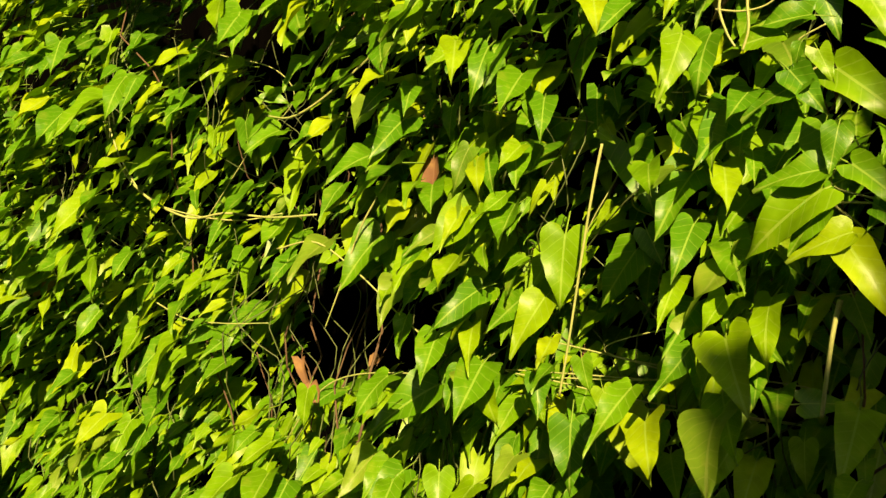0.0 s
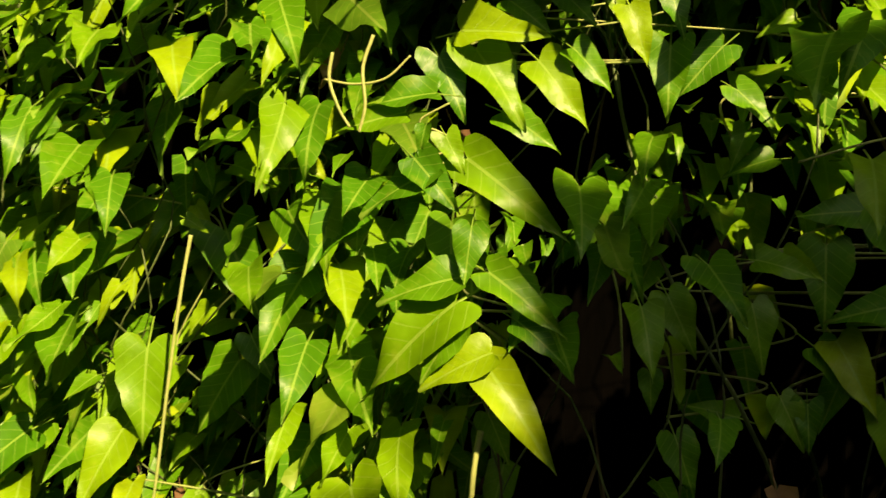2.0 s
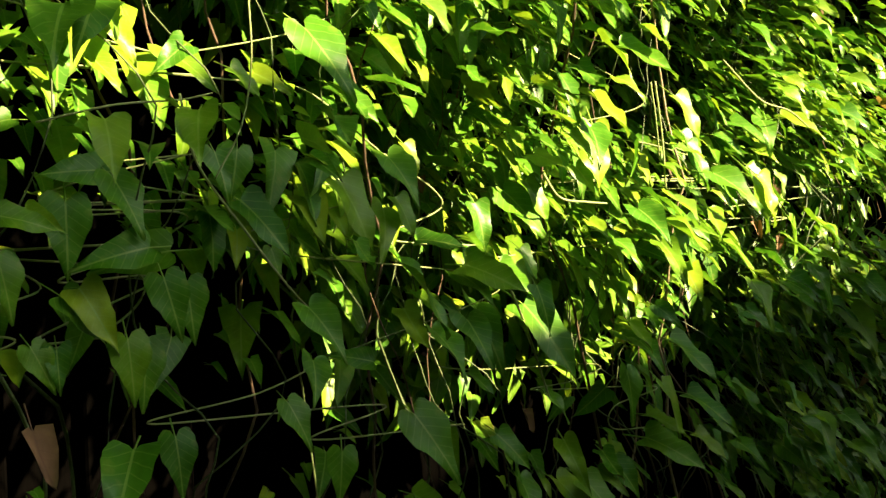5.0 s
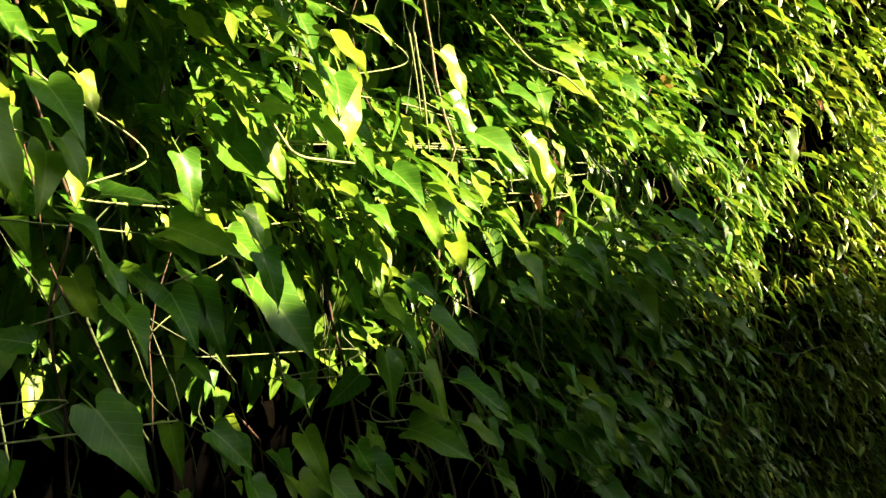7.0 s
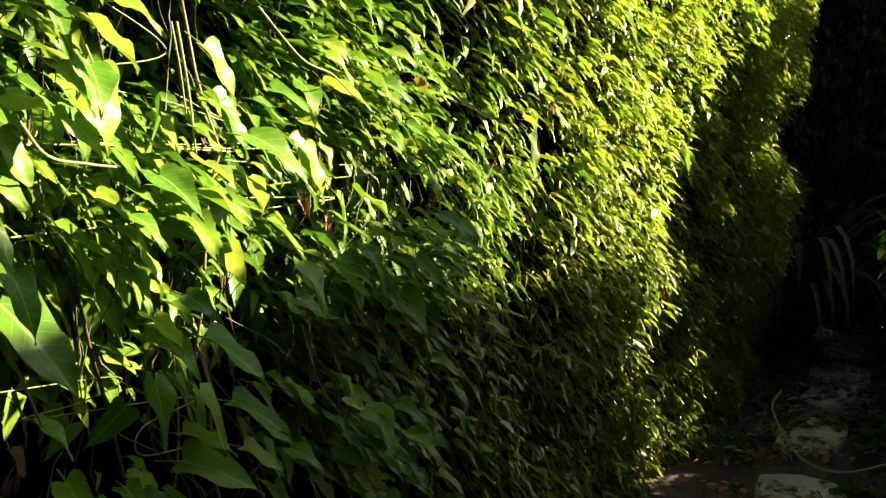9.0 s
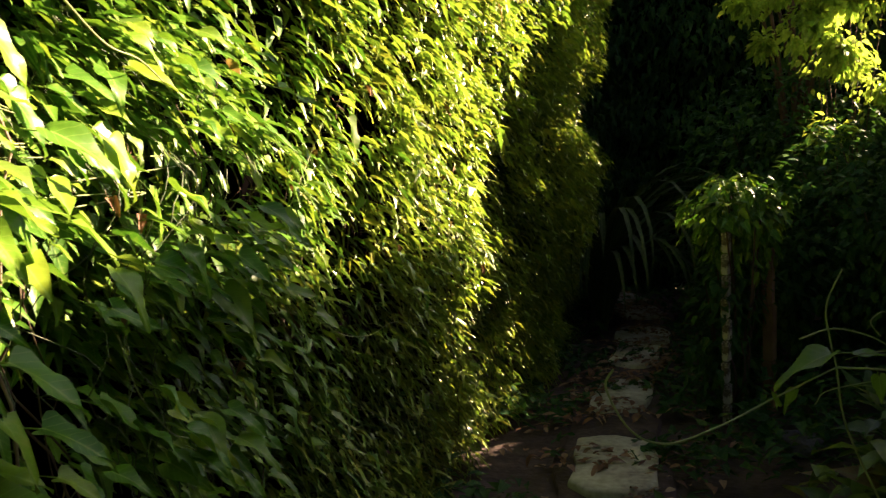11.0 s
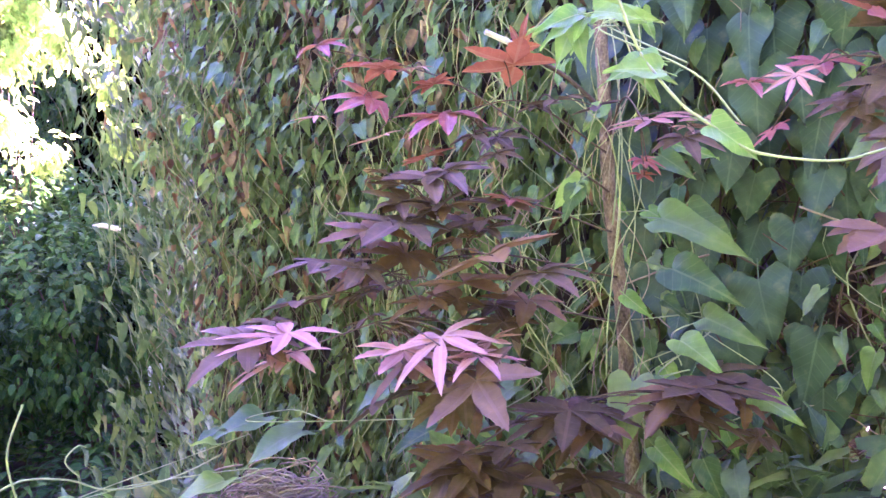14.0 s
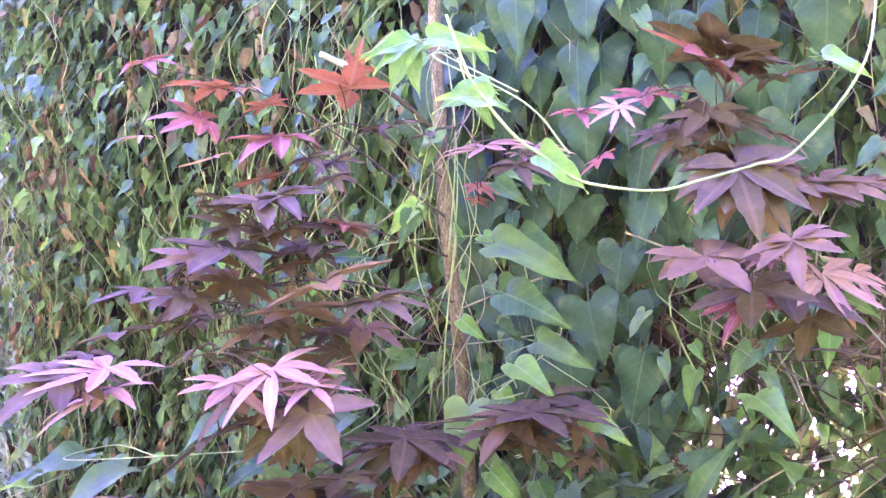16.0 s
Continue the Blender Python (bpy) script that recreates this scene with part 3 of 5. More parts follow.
# ---- the bindweed hedge beside the path ----
hero_vine("bright green bindweed vine with large heart-shaped leaves on the hedge", LEAVES, [
    (0.400, 0.864, 1.498, -0.079, 0.027, -0.062, 3),
    (0.410, 0.857, 1.555, -0.010, -0.007, -0.043, 5),
    (0.421, 0.850, 1.521, 0.037, -0.051, -0.038, 8),
    (0.440, 0.839, 1.484, 0.022, -0.031, -0.025, 4),
    (0.420, 0.851, 1.449, 0.030, -0.053, -0.068, 8),
    (0.422, 0.850, 1.460, -0.054, 0.022, -0.023, 4),
    (0.402, 0.863, 1.517, -0.060, 0.027, -0.012, 4),
    (0.401, 0.863, 1.482, -0.032, 0.007, -0.043, 4),
])
hero_vine("bright green bindweed vine with large heart-shaped leaves on the hedge", LEAVES, [
    (0.412, 0.868, 1.607, 0.047, -0.066, -0.054, 8),
    (0.391, 0.881, 1.599, -0.059, 0.024, -0.026, 4),
    (0.371, 0.894, 1.643, -0.050, 0.022, -0.011, 6),
    (0.398, 0.876, 1.624, 0.008, -0.017, -0.030, 2),
    (0.377, 0.890, 1.608, 0.022, -0.035, -0.040, 6),
    (0.392, 0.880, 1.657, -0.052, 0.024, -0.005, 6),
    (0.385, 0.885, 1.633, -0.009, -0.002, -0.025, 4),
])
hero_vine("bright green bindweed vine with large heart-shaped leaves on the hedge", LEAVES, [
    (0.434, 0.972, 1.700, 0.012, -0.030, -0.056, 2),
    (0.462, 0.955, 1.705, 0.026, -0.046, -0.066, 2),
    (0.507, 0.927, 1.695, 0.025, -0.042, -0.055, 4),
    (0.481, 0.943, 1.652, 0.031, -0.042, -0.031, 4),
    (0.532, 0.912, 1.705, 0.021, -0.033, -0.037, 4),
    (0.572, 0.887, 1.739, 0.006, -0.022, -0.051, 4),
    (0.637, 0.846, 1.702, -0.038, 0.012, -0.040, 0),
    (0.601, 0.869, 1.703, -0.012, -0.012, -0.062, 2),
    (0.601, 0.868, 1.746, 0.004, -0.016, -0.037, 0),
    (0.450, 0.962, 1.722, 0.051, -0.061, -0.005, 6),
])
hero_vine("bright green bindweed vine with large heart-shaped leaves on the hedge", LEAVES, [
    (0.494, 0.958, 1.752, 0.026, -0.035, -0.030, 4),
    (0.536, 0.932, 1.755, 0.017, -0.026, -0.029, 0),
    (0.568, 0.913, 1.760, 0.008, -0.017, -0.032, 4),
    (0.660, 0.855, 1.668, 0.019, -0.030, -0.034, 2),
    (0.667, 0.851, 1.632, -0.017, 0.001, -0.033, 2),
    (0.686, 0.839, 1.609, -0.040, 0.018, -0.010, 4),
    (0.768, 0.789, 1.700, 0.007, -0.019, -0.037, 2),
    (0.823, 0.754, 1.687, -0.034, 0.013, -0.029, 2),
    (0.714, 0.822, 1.668, 0.018, -0.024, -0.011, 4),
    (0.701, 0.830, 1.726, -0.030, 0.014, -0.011, 4),
    (0.865, 0.728, 1.669, 0.021, -0.032, -0.028, 4),
])
hero_vine("bright green bindweed vine with large heart-shaped leaves on the hedge", LEAVES, [
    (0.287, 1.193, 1.545, 0.023, -0.052, -0.091, 2),
    (0.296, 1.187, 1.410, -0.051, 0.007, -0.076, 0),
    (0.308, 1.180, 1.436, 0.016, -0.030, -0.046, 0),
    (0.347, 1.155, 1.413, -0.016, -0.003, -0.041, 0),
    (0.326, 1.169, 1.444, 0.047, -0.054, 0.017, 4),
    (0.269, 1.204, 1.465, -0.025, 0.006, -0.030, 0),
    (0.295, 1.187, 1.614, 0.034, -0.041, -0.017, 4),
    (0.269, 1.204, 1.615, 0.003, -0.013, -0.032, 2),
    (0.259, 1.210, 1.573, 0.012, -0.020, -0.027, 4),
    (0.362, 1.146, 1.619, 0.014, -0.020, -0.022, 2),
    (0.285, 1.194, 1.692, -0.034, 0.008, -0.046, 4),
])
hero_vine("deep green bindweed vine with broad drooping leaves in the shade", LEAVES, [
    (0.783, 0.755, 1.459, 0.000, -0.022, -0.061, 0),
    (0.752, 0.775, 1.403, -0.008, -0.016, -0.061, 0),
    (0.600, 0.869, 1.493, 0.010, -0.027, -0.050, 0),
    (0.659, 0.833, 1.486, -0.000, -0.019, -0.055, 0),
    (0.772, 0.762, 1.490, -0.067, 0.032, -0.010, 4),
    (0.661, 0.831, 1.524, 0.032, -0.040, -0.010, 4),
    (0.606, 0.866, 1.372, 0.005, -0.022, -0.049, 0),
])
hero_vine("deep green bindweed vine with broad drooping leaves in the shade", LEAVES, [
    (0.600, 0.893, 1.422, -0.005, -0.008, -0.034, 0),
    (0.694, 0.835, 1.402, 0.008, -0.022, -0.042, 0),
    (0.717, 0.820, 1.448, 0.023, -0.039, -0.044, 4),
    (0.652, 0.860, 1.510, 0.008, -0.016, -0.025, 4),
    (0.749, 0.800, 1.564, -0.050, 0.024, -0.001, 0),
    (0.870, 0.725, 1.585, -0.017, -0.004, -0.052, 0),
    (0.877, 0.721, 1.527, 0.017, -0.025, -0.021, 4),
    (0.664, 0.853, 1.385, -0.041, 0.020, 0.013, 4),
])
hero_vine("deep green bindweed vine with broad drooping leaves in the shade", LEAVES, [
    (0.098, 1.216, 1.234, 0.017, -0.021, -0.062, 0),
    (0.221, 1.139, 1.280, 0.007, -0.014, -0.042, 0),
    (0.245, 1.124, 1.245, 0.012, -0.015, -0.044, 0),
    (0.209, 1.147, 1.195, -0.008, -0.029, -0.084, 0),
    (0.271, 1.108, 1.217, 0.022, -0.030, -0.086, 0),
    (0.307, 1.086, 1.212, -0.009, -0.015, -0.044, 0),
    (0.442, 1.002, 1.260, 0.051, -0.011, 0.004, 0),
    (0.445, 1.000, 1.216, -0.005, -0.017, -0.048, 0),
    (0.483, 0.977, 1.379, 0.014, -0.016, -0.045, 0),
    (0.166, 1.174, 1.227, 0.010, -0.013, -0.039, 0),
    (0.236, 1.130, 1.200, -0.000, -0.017, -0.048, 0),
])
hero_vine("bright green bindweed vine with large heart-shaped leaves on the hedge", LEAVES, [
    (0.204, 1.174, 1.432, -0.014, -0.031, -0.092, 0),
    (0.180, 1.188, 1.350, -0.053, -0.027, -0.067, 4),
    (0.242, 1.150, 1.559, 0.020, -0.006, -0.013, 2),
    (0.163, 1.199, 1.615, -0.008, -0.013, -0.040, 0),
    (0.303, 1.112, 1.251, 0.007, -0.008, -0.022, 0),
    (0.039, 1.276, 1.213, -0.109, -0.035, -0.049, 4),
    (-0.166, 1.403, 1.174, -0.011, -0.020, -0.057, 0),
    (-0.273, 1.469, 1.041, -0.076, -0.024, -0.029, 4),
    (0.132, 1.218, 1.645, -0.037, -0.018, -0.044, 2),
    (0.062, 1.262, 1.598, -0.008, -0.015, -0.045, 2),
    (-0.005, 1.303, 1.306, -0.020, -0.019, -0.053, 4),
])
hero_vine("bright green bindweed vine with large heart-shaped leaves on the hedge", LEAVES, [
    (-0.285, 1.547, 1.686, -0.070, -0.019, -0.010, 4),
    (-0.244, 1.522, 1.638, 0.040, -0.010, -0.017, 0),
    (-0.283, 1.546, 1.593, 0.005, -0.021, -0.066, 0),
    (-0.392, 1.614, 1.474, 0.002, -0.011, -0.034, 0),
    (-0.346, 1.585, 1.581, -0.006, -0.013, -0.040, 2),
    (-0.518, 1.692, 1.223, -0.068, -0.036, -0.085, 4),
    (-0.399, 1.618, 1.719, -0.068, -0.021, -0.026, 2),
    (-0.498, 1.679, 1.757, -0.027, -0.016, -0.041, 4),
    (-0.501, 1.681, 1.327, -0.025, -0.028, -0.079, 4),
    (-0.825, 1.882, 1.064, -0.050, -0.028, -0.065, 4),
    (-0.335, 1.579, 1.552, -0.018, -0.007, -0.014, 2),
])
hero_vine("deep green bindweed vine with broad drooping leaves in the shade", LEAVES, [
    (0.872, 0.724, 1.533, 0.001, -0.067, -0.052, 4),
    (0.820, 0.756, 1.451, -0.012, -0.019, -0.059, 0),
    (0.782, 0.780, 1.393, -0.015, -0.014, -0.063, 0),
    (0.761, 0.793, 1.557, -0.004, -0.043, -0.053, 0),
    (0.723, 0.816, 1.534, -0.016, -0.016, -0.069, 0),
    (0.806, 0.765, 1.484, -0.046, 0.068, -0.014, 4),
    (0.842, 0.742, 1.519, -0.012, -0.019, -0.059, 4),
    (0.731, 0.811, 1.454, -0.003, -0.048, -0.053, 4),
    (0.712, 0.823, 1.398, -0.009, -0.012, -0.040, 2),
    (0.849, 0.738, 1.582, -0.008, -0.024, -0.049, 2),
    (0.694, 0.835, 1.527, 0.004, -0.040, -0.015, 4),
])
hero_vine("deep green bindweed vine with broad drooping leaves in the shade", LEAVES, [
    (1.006, 0.676, 1.553, -0.007, -0.059, -0.078, 4),
    (1.075, 0.634, 1.532, -0.005, -0.035, -0.048, 4),
    (0.945, 0.714, 1.301, -0.004, -0.037, -0.048, 0),
    (1.004, 0.677, 1.231, -0.017, -0.007, -0.059, 0),
    (1.097, 0.620, 1.257, -0.005, -0.069, -0.075, 0),
    (0.832, 0.784, 1.286, -0.013, -0.021, -0.060, 0),
    (1.214, 0.547, 1.207, 0.000, -0.055, -0.041, 4),
    (1.278, 0.508, 1.405, -0.011, -0.031, -0.064, 4),
    (0.930, 0.723, 1.478, -0.005, -0.016, -0.031, 0),
    (1.043, 0.653, 1.334, -0.029, 0.046, 0.016, 4),
])
hero_vine("bright green bindweed vine with large heart-shaped leaves on the hedge", LEAVES, [
    (1.002, 0.714, 1.729, -0.003, -0.072, -0.078, 0),
    (1.033, 0.695, 1.667, 0.003, -0.066, -0.041, 4),
    (1.121, 0.641, 1.599, -0.005, -0.028, -0.043, 4),
    (1.220, 0.579, 1.521, -0.011, -0.027, -0.064, 4),
    (1.138, 0.630, 1.476, 0.009, -0.066, 0.000, 4),
    (1.290, 0.535, 1.455, -0.004, -0.034, -0.043, 4),
    (0.946, 0.749, 1.673, 0.004, -0.047, -0.020, 2),
    (0.863, 0.800, 1.690, 0.003, -0.059, -0.038, 2),
    (0.794, 0.843, 1.678, 0.001, -0.045, -0.035, 2),
    (1.076, 0.668, 1.765, -0.003, -0.023, -0.032, 4),
])
hero_vine("bright green bindweed vine with large heart-shaped leaves on the hedge", LEAVES, [
    (1.522, 0.474, 1.637, -0.028, -0.019, -0.109, 5),
    (1.730, 0.345, 1.614, -0.007, -0.054, -0.071, 4),
    (1.701, 0.363, 1.697, -0.007, -0.059, -0.076, 4),
    (1.920, 0.227, 1.558, -0.012, -0.053, -0.087, 4),
    (1.393, 0.554, 1.551, -0.006, -0.049, -0.064, 4),
    (1.424, 0.535, 1.800, 0.006, -0.042, 0.006, 4),
    (1.840, 0.277, 1.548, 0.000, -0.051, -0.037, 4),
])
hero_vine("deep green bindweed vine with broad drooping leaves in the shade", LEAVES, [
    (1.350, 0.546, 1.368, -0.034, -0.103, -0.091, 4),
    (1.548, 0.422, 1.236, -0.025, -0.026, -0.083, 0),
    (1.593, 0.395, 1.154, -0.017, -0.078, -0.016, 4),
    (1.688, 0.336, 1.172, -0.024, -0.095, -0.038, 4),
    (1.708, 0.323, 1.096, -0.017, -0.066, -0.031, 4),
    (1.591, 0.396, 1.114, -0.025, -0.114, -0.026, 4),
    (1.259, 0.602, 1.279, -0.012, -0.048, -0.021, 4),
    (1.504, 0.450, 1.215, -0.022, 0.047, -0.053, 4),
    (1.425, 0.499, 1.213, -0.014, 0.024, -0.038, 2),
])
hero_vine("bright green bindweed vine with large heart-shaped leaves on the hedge", LEAVES, [
    (1.746, 0.359, 1.635, -0.024, -0.053, -0.076, 4),
    (1.921, 0.250, 1.574, -0.035, -0.068, -0.108, 4),
    (1.371, 0.591, 1.425, -0.018, -0.067, -0.038, 4),
    (1.382, 0.584, 1.535, -0.024, -0.078, -0.063, 0),
    (1.839, 0.301, 1.561, -0.020, -0.056, -0.057, 4),
    (2.402, -0.048, 1.528, -0.027, -0.047, -0.083, 4),
    (2.146, 0.111, 1.463, -0.015, -0.033, -0.045, 4),
    (1.763, 0.348, 1.478, -0.016, -0.054, -0.036, 4),
])
hero_vine("bindweed shoot with yellowed leaves on the hedge", LEAVES_YOUNG, [
    (2.487, -0.148, 1.214, -0.016, -0.071, -0.012, 4),
    (2.634, -0.239, 1.130, -0.020, -0.068, -0.041, 4),
    (2.917, -0.415, 1.631, -0.031, -0.033, -0.104, 4),
])
tendril("long pale twining bindweed stem over the hedge", [(-0.570, 1.677, 1.601), (-0.554, 1.667, 1.545), (-0.492, 1.629, 1.474), (-0.395, 1.568, 1.433), (-0.314, 1.518, 1.442), (-0.228, 1.465, 1.438), (-0.148, 1.416, 1.445)], 0.0035)
tendril("long pale twining bindweed stem over the hedge", [(-0.564, 1.673, 1.601), (-0.534, 1.655, 1.530), (-0.480, 1.621, 1.465), (-0.395, 1.568, 1.439), (-0.292, 1.505, 1.431), (-0.208, 1.452, 1.445)], 0.0025)
tendril("long pale twining bindweed stem over the hedge", [(0.032, 1.280, 1.742), (0.012, 1.292, 1.726), (-0.103, 1.364, 1.637), (-0.178, 1.411, 1.595), (-0.228, 1.441, 1.597)], 0.0028)
tendril("long pale twining bindweed stem over the hedge", [(0.240, 1.116, 1.545), (0.231, 1.122, 1.494), (0.219, 1.129, 1.412), (0.206, 1.137, 1.313), (0.194, 1.144, 1.232)], 0.0028)
tendril("long pale twining bindweed stem over the hedge", [(-0.027, 1.317, 1.506), (-0.072, 1.344, 1.432), (-0.105, 1.365, 1.347), (-0.134, 1.383, 1.275)], 0.0022)
tendril("long pale twining bindweed stem over the hedge", [(-0.214, 1.433, 1.391), (-0.145, 1.390, 1.404), (-0.073, 1.345, 1.358), (-0.014, 1.308, 1.305), (0.051, 1.268, 1.256)], 0.0022)
tendril("long pale twining bindweed stem over the hedge", [(-0.485, 1.660, 1.272), (-0.416, 1.617, 1.248), (-0.332, 1.565, 1.249), (-0.248, 1.512, 1.259)], 0.002)
tendril("curling pale green young shoot", [(0.317, 0.903, 1.687), (0.315, 0.905, 1.667), (0.321, 0.901, 1.645), (0.328, 0.897, 1.631)], 0.0022)
tendril("curling pale green young shoot", [(0.344, 0.887, 1.699), (0.337, 0.891, 1.675), (0.338, 0.890, 1.647), (0.334, 0.893, 1.627)], 0.0022)
tendril("curling pale green young shoot", [(0.312, 0.907, 1.667), (0.332, 0.894, 1.663), (0.352, 0.882, 1.667), (0.368, 0.872, 1.683)], 0.0016)
tendril("thick pale bindweed stem below a clump", [(0.424, 0.872, 1.395), (0.420, 0.875, 1.369), (0.417, 0.877, 1.334), (0.413, 0.879, 1.281)], 0.0038)
tendril("long pale twining bindweed stem over the hedge", [(0.793, 0.738, 1.637), (0.805, 0.730, 1.573), (0.846, 0.705, 1.506), (0.898, 0.672, 1.429), (0.941, 0.646, 1.387)], 0.002)
tendril("long pale twining bindweed stem over the hedge", [(0.682, 0.807, 1.605), (0.739, 0.771, 1.623), (0.793, 0.738, 1.631), (0.821, 0.720, 1.639)], 0.0018)
tendril("long pale twining bindweed stem over the hedge", [(0.528, 0.878, 1.564), (0.547, 0.867, 1.502), (0.551, 0.864, 1.436)], 0.0016)
tendril("long pale twining bindweed stem over the hedge", [(0.837, 0.687, 1.737), (0.838, 0.686, 1.669), (0.828, 0.693, 1.606), (0.804, 0.708, 1.555)], 0.0016)
tendril("long pale twining bindweed stem over the hedge", [(1.732, 0.285, 1.759), (1.831, 0.223, 1.696), (1.917, 0.170, 1.679), (1.996, 0.121, 1.638)], 0.0026)
tendril("long pale twining bindweed stem over the hedge", [(1.622, 0.389, 1.716), (1.638, 0.378, 1.623), (1.648, 0.372, 1.536)], 0.0028)
tendril("long pale twining bindweed stem over the hedge", [(1.612, 0.395, 1.714), (1.624, 0.387, 1.653), (1.634, 0.381, 1.583)], 0.0022)
tendril("long pale twining bindweed stem over the hedge", [(1.872, 0.234, 1.255), (1.913, 0.208, 1.149), (1.990, 0.161, 1.058), (2.041, 0.129, 1.028)], 0.0018)
tendril("long pale twining bindweed stem over the hedge", [(2.421, -0.178, 1.169), (2.603, -0.290, 1.076), (2.821, -0.425, 1.021), (3.036, -0.559, 1.009), (3.351, -0.754, 0.930)], 0.0018)
tendril("long pale twining bindweed stem over the hedge", [(1.281, 0.553, 1.412), (1.314, 0.533, 1.341), (1.348, 0.511, 1.245), (1.354, 0.508, 1.231)], 0.003)
tendril("long pale twining bindweed stem over the hedge", [(1.341, 0.515, 1.563), (1.372, 0.496, 1.526), (1.421, 0.466, 1.518), (1.459, 0.442, 1.515)], 0.003)


def hollow(s, z):
    """Where the hedge is thin and one looks past single leaves into its dark inside."""
    return 0.62 < s < 2.35 and z < 1.62 - 0.12 * s + 0.12 * lumpy(s, 1, z, 3.0, 4)


hedge = thing("bindweed_hedge", "dense green bindweed hedge over added near-black boards", "hedge", kind="stuff")
p, size = cover(HEDGE, -3.0, 3.0, 0.0, 2700, 0.024, 0.098, 0.30, 0.225, seed=1.0, front=1.0, small=1.5, keep=lambda s, z: not hollow(s, z) or rng.random() < 0.09)
tip, face = hang(HEDGE, len(p))
tagged(part("leaves", leaf_mass("hedge_leaves", LIGHT, p, tip, face, size, LEAF_MASS), hedge), kind="stuff")
p, size = cover(HEDGE, 0.2, 3.2, 1.0, 1700, 0.05, 0.09, 0.25, -0.2, seed=4.0, keep=lambda s, z: z > (1.80 if s < 1.4 else 1.15))
tip, face = hang(HEDGE, len(p), 0.6, 0.8, 0.4)
tagged(part("leaves", leaf_mass("hedge_leaves_inside", LIGHT, p - 0.26 * HEDGE.n, tip, face, size, LEAF_MASS), hedge), kind="stuff")
p, size = cover(HEDGE, 3.0, 9.0, 0.0, 1350, 0.04, 0.09, 0.18, -0.02, seed=2.0, front=1.1)
tip, face = hang(HEDGE, len(p), 0.6, 0.8, 1.0, 1.5)
face = face + 0.25 * HEDGE.n
# The far stretch takes the sun-brightened leaf colour.
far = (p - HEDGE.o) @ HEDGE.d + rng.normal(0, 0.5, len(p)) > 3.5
for some, mat in ((~far, LEAF_MASS), (far, LEAF_SUNLIT)):
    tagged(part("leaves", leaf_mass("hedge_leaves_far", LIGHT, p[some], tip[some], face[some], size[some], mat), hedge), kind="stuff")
lines = []
for k in range(260):
    s = rng.uniform(-1.6, 5.0)
    lines.append((climb(HEDGE, s, rng.uniform(0, 0.8), min(HEDGE.top(s), rng.uniform(1.3, 2.6)), rng.uniform(-0.25, 0.25), -rng.uniform(0.03, 0.35), 0.12, 0.06, k * 0.7), rng.uniform(0.0012, 0.003)))
tagged(part("stems", tubes("hedge_stems", lines[:60], STEM_BROWN), hedge), kind="stuff")
tagged(part("stems", tubes("hedge_dry_stems", lines[150:155], STEM_DRY), hedge), kind="stuff")
tagged(part("stems", tubes("hedge_green_stems", lines[175:195], STEM_DEEP), hedge), kind="stuff")

for k in range(104):
    s = -1.15 + 3.9 * (k + 0.5) / 104 + rng.uniform(-0.05, 0.05)
    if 0.62 < s < 2.35 and k % 5 in (1, 3, 4):
        continue
    vine("bindweed_vine", "green bindweed vine with heart-shaped leaves climbing the hedge", HEDGE, s, rng.uniform(0.75, 1.0), min(HEDGE.top(s), rng.uniform(1.85, 2.15)), LEAVES[1:5] + LEAVES[6:], rng.uniform(0.036, 0.06),
         0.055, 0.105, rng.uniform(-0.12, 0.12), "bindweed on the hedge", k * 1.37)

# ---- the fence with its creeper, beyond the maple ----
# Boards added as sun blocks; their heights set the shade on the hedge.
board_fence("fence", FENCE, 0.10, 2.1, -0.30, "board fence added behind the maple, raised to shade the hedge", 0.40, mat=BOARD_GREY)
board_fence("fence", FENCE, -3.2, 0.20, -0.33, "boards added behind creeper, cut to shade the hedge and leave gaps", 0.0, lambda q: 1.20 if -0.62 < q < -0.12 else 0.0, lambda q: 2.25 if q < -0.48 else 2.98 if q < -0.12 else 3.3, BOARD_GREY)
creeper = thing("fence_creeper", "tangled green creeper with dry stems over a fence", "creeper", kind="stuff")
p, size = cover(FENCE, -3.2, 2.0, 0.0, 2200, 0.030, 0.072, 0.22, 0.0, seed=5.0, keep=lambda s, z: not (-0.68 < s < -0.10 and 0.6 < z < 1.40) or rng.random() < (0.9 if z > 1.15 else 0.66))
tip, face = hang(FENCE, len(p), 0.5, 1.0, 0.55, 0.1, 2.4)
tagged(part("leaves", leaf_mass("creeper_leaves", LIGHT, p, tip, face, size, LEAF_MIX), creeper), kind="stuff")
lines = []
for k in range(420):
    s = rng.uniform(-1.3, 2.1)
    lines.append((climb(FENCE, s, rng.uniform(0, 1.0), min(FENCE.top(s), rng.uniform(1.5, 2.4)), rng.uniform(-0.3, 0.3), rng.uniform(-0.08, 0.10), 0.3, 0.04, 40 + k * 0.7), rng.uniform(0.0006, 0.0015)))
tagged(part("stems", tubes("creeper_dry_stems", lines[:75], STEM_DRY), creeper), kind="stuff")
tagged(part("stems", tubes("creeper_green_stems", lines[375:], STEM_GREEN), creeper), kind="stuff")
p, size = cover(FENCE, -0.75, 0.0, 0.6, 3300, 0.020, 0.050, 0.30, -0.1, seed=7.0, keep=lambda s, z: z < 1.24)
tip, face = hang(FENCE, len(p), 0.5, 1.0, 0.55, 0.1, 2.4)
tagged(part("leaves", leaf_mass("creeper_low_leaves", LIGHT, p, tip, face, size, LEAF_MIX), creeper), kind="stuff")
lines = []
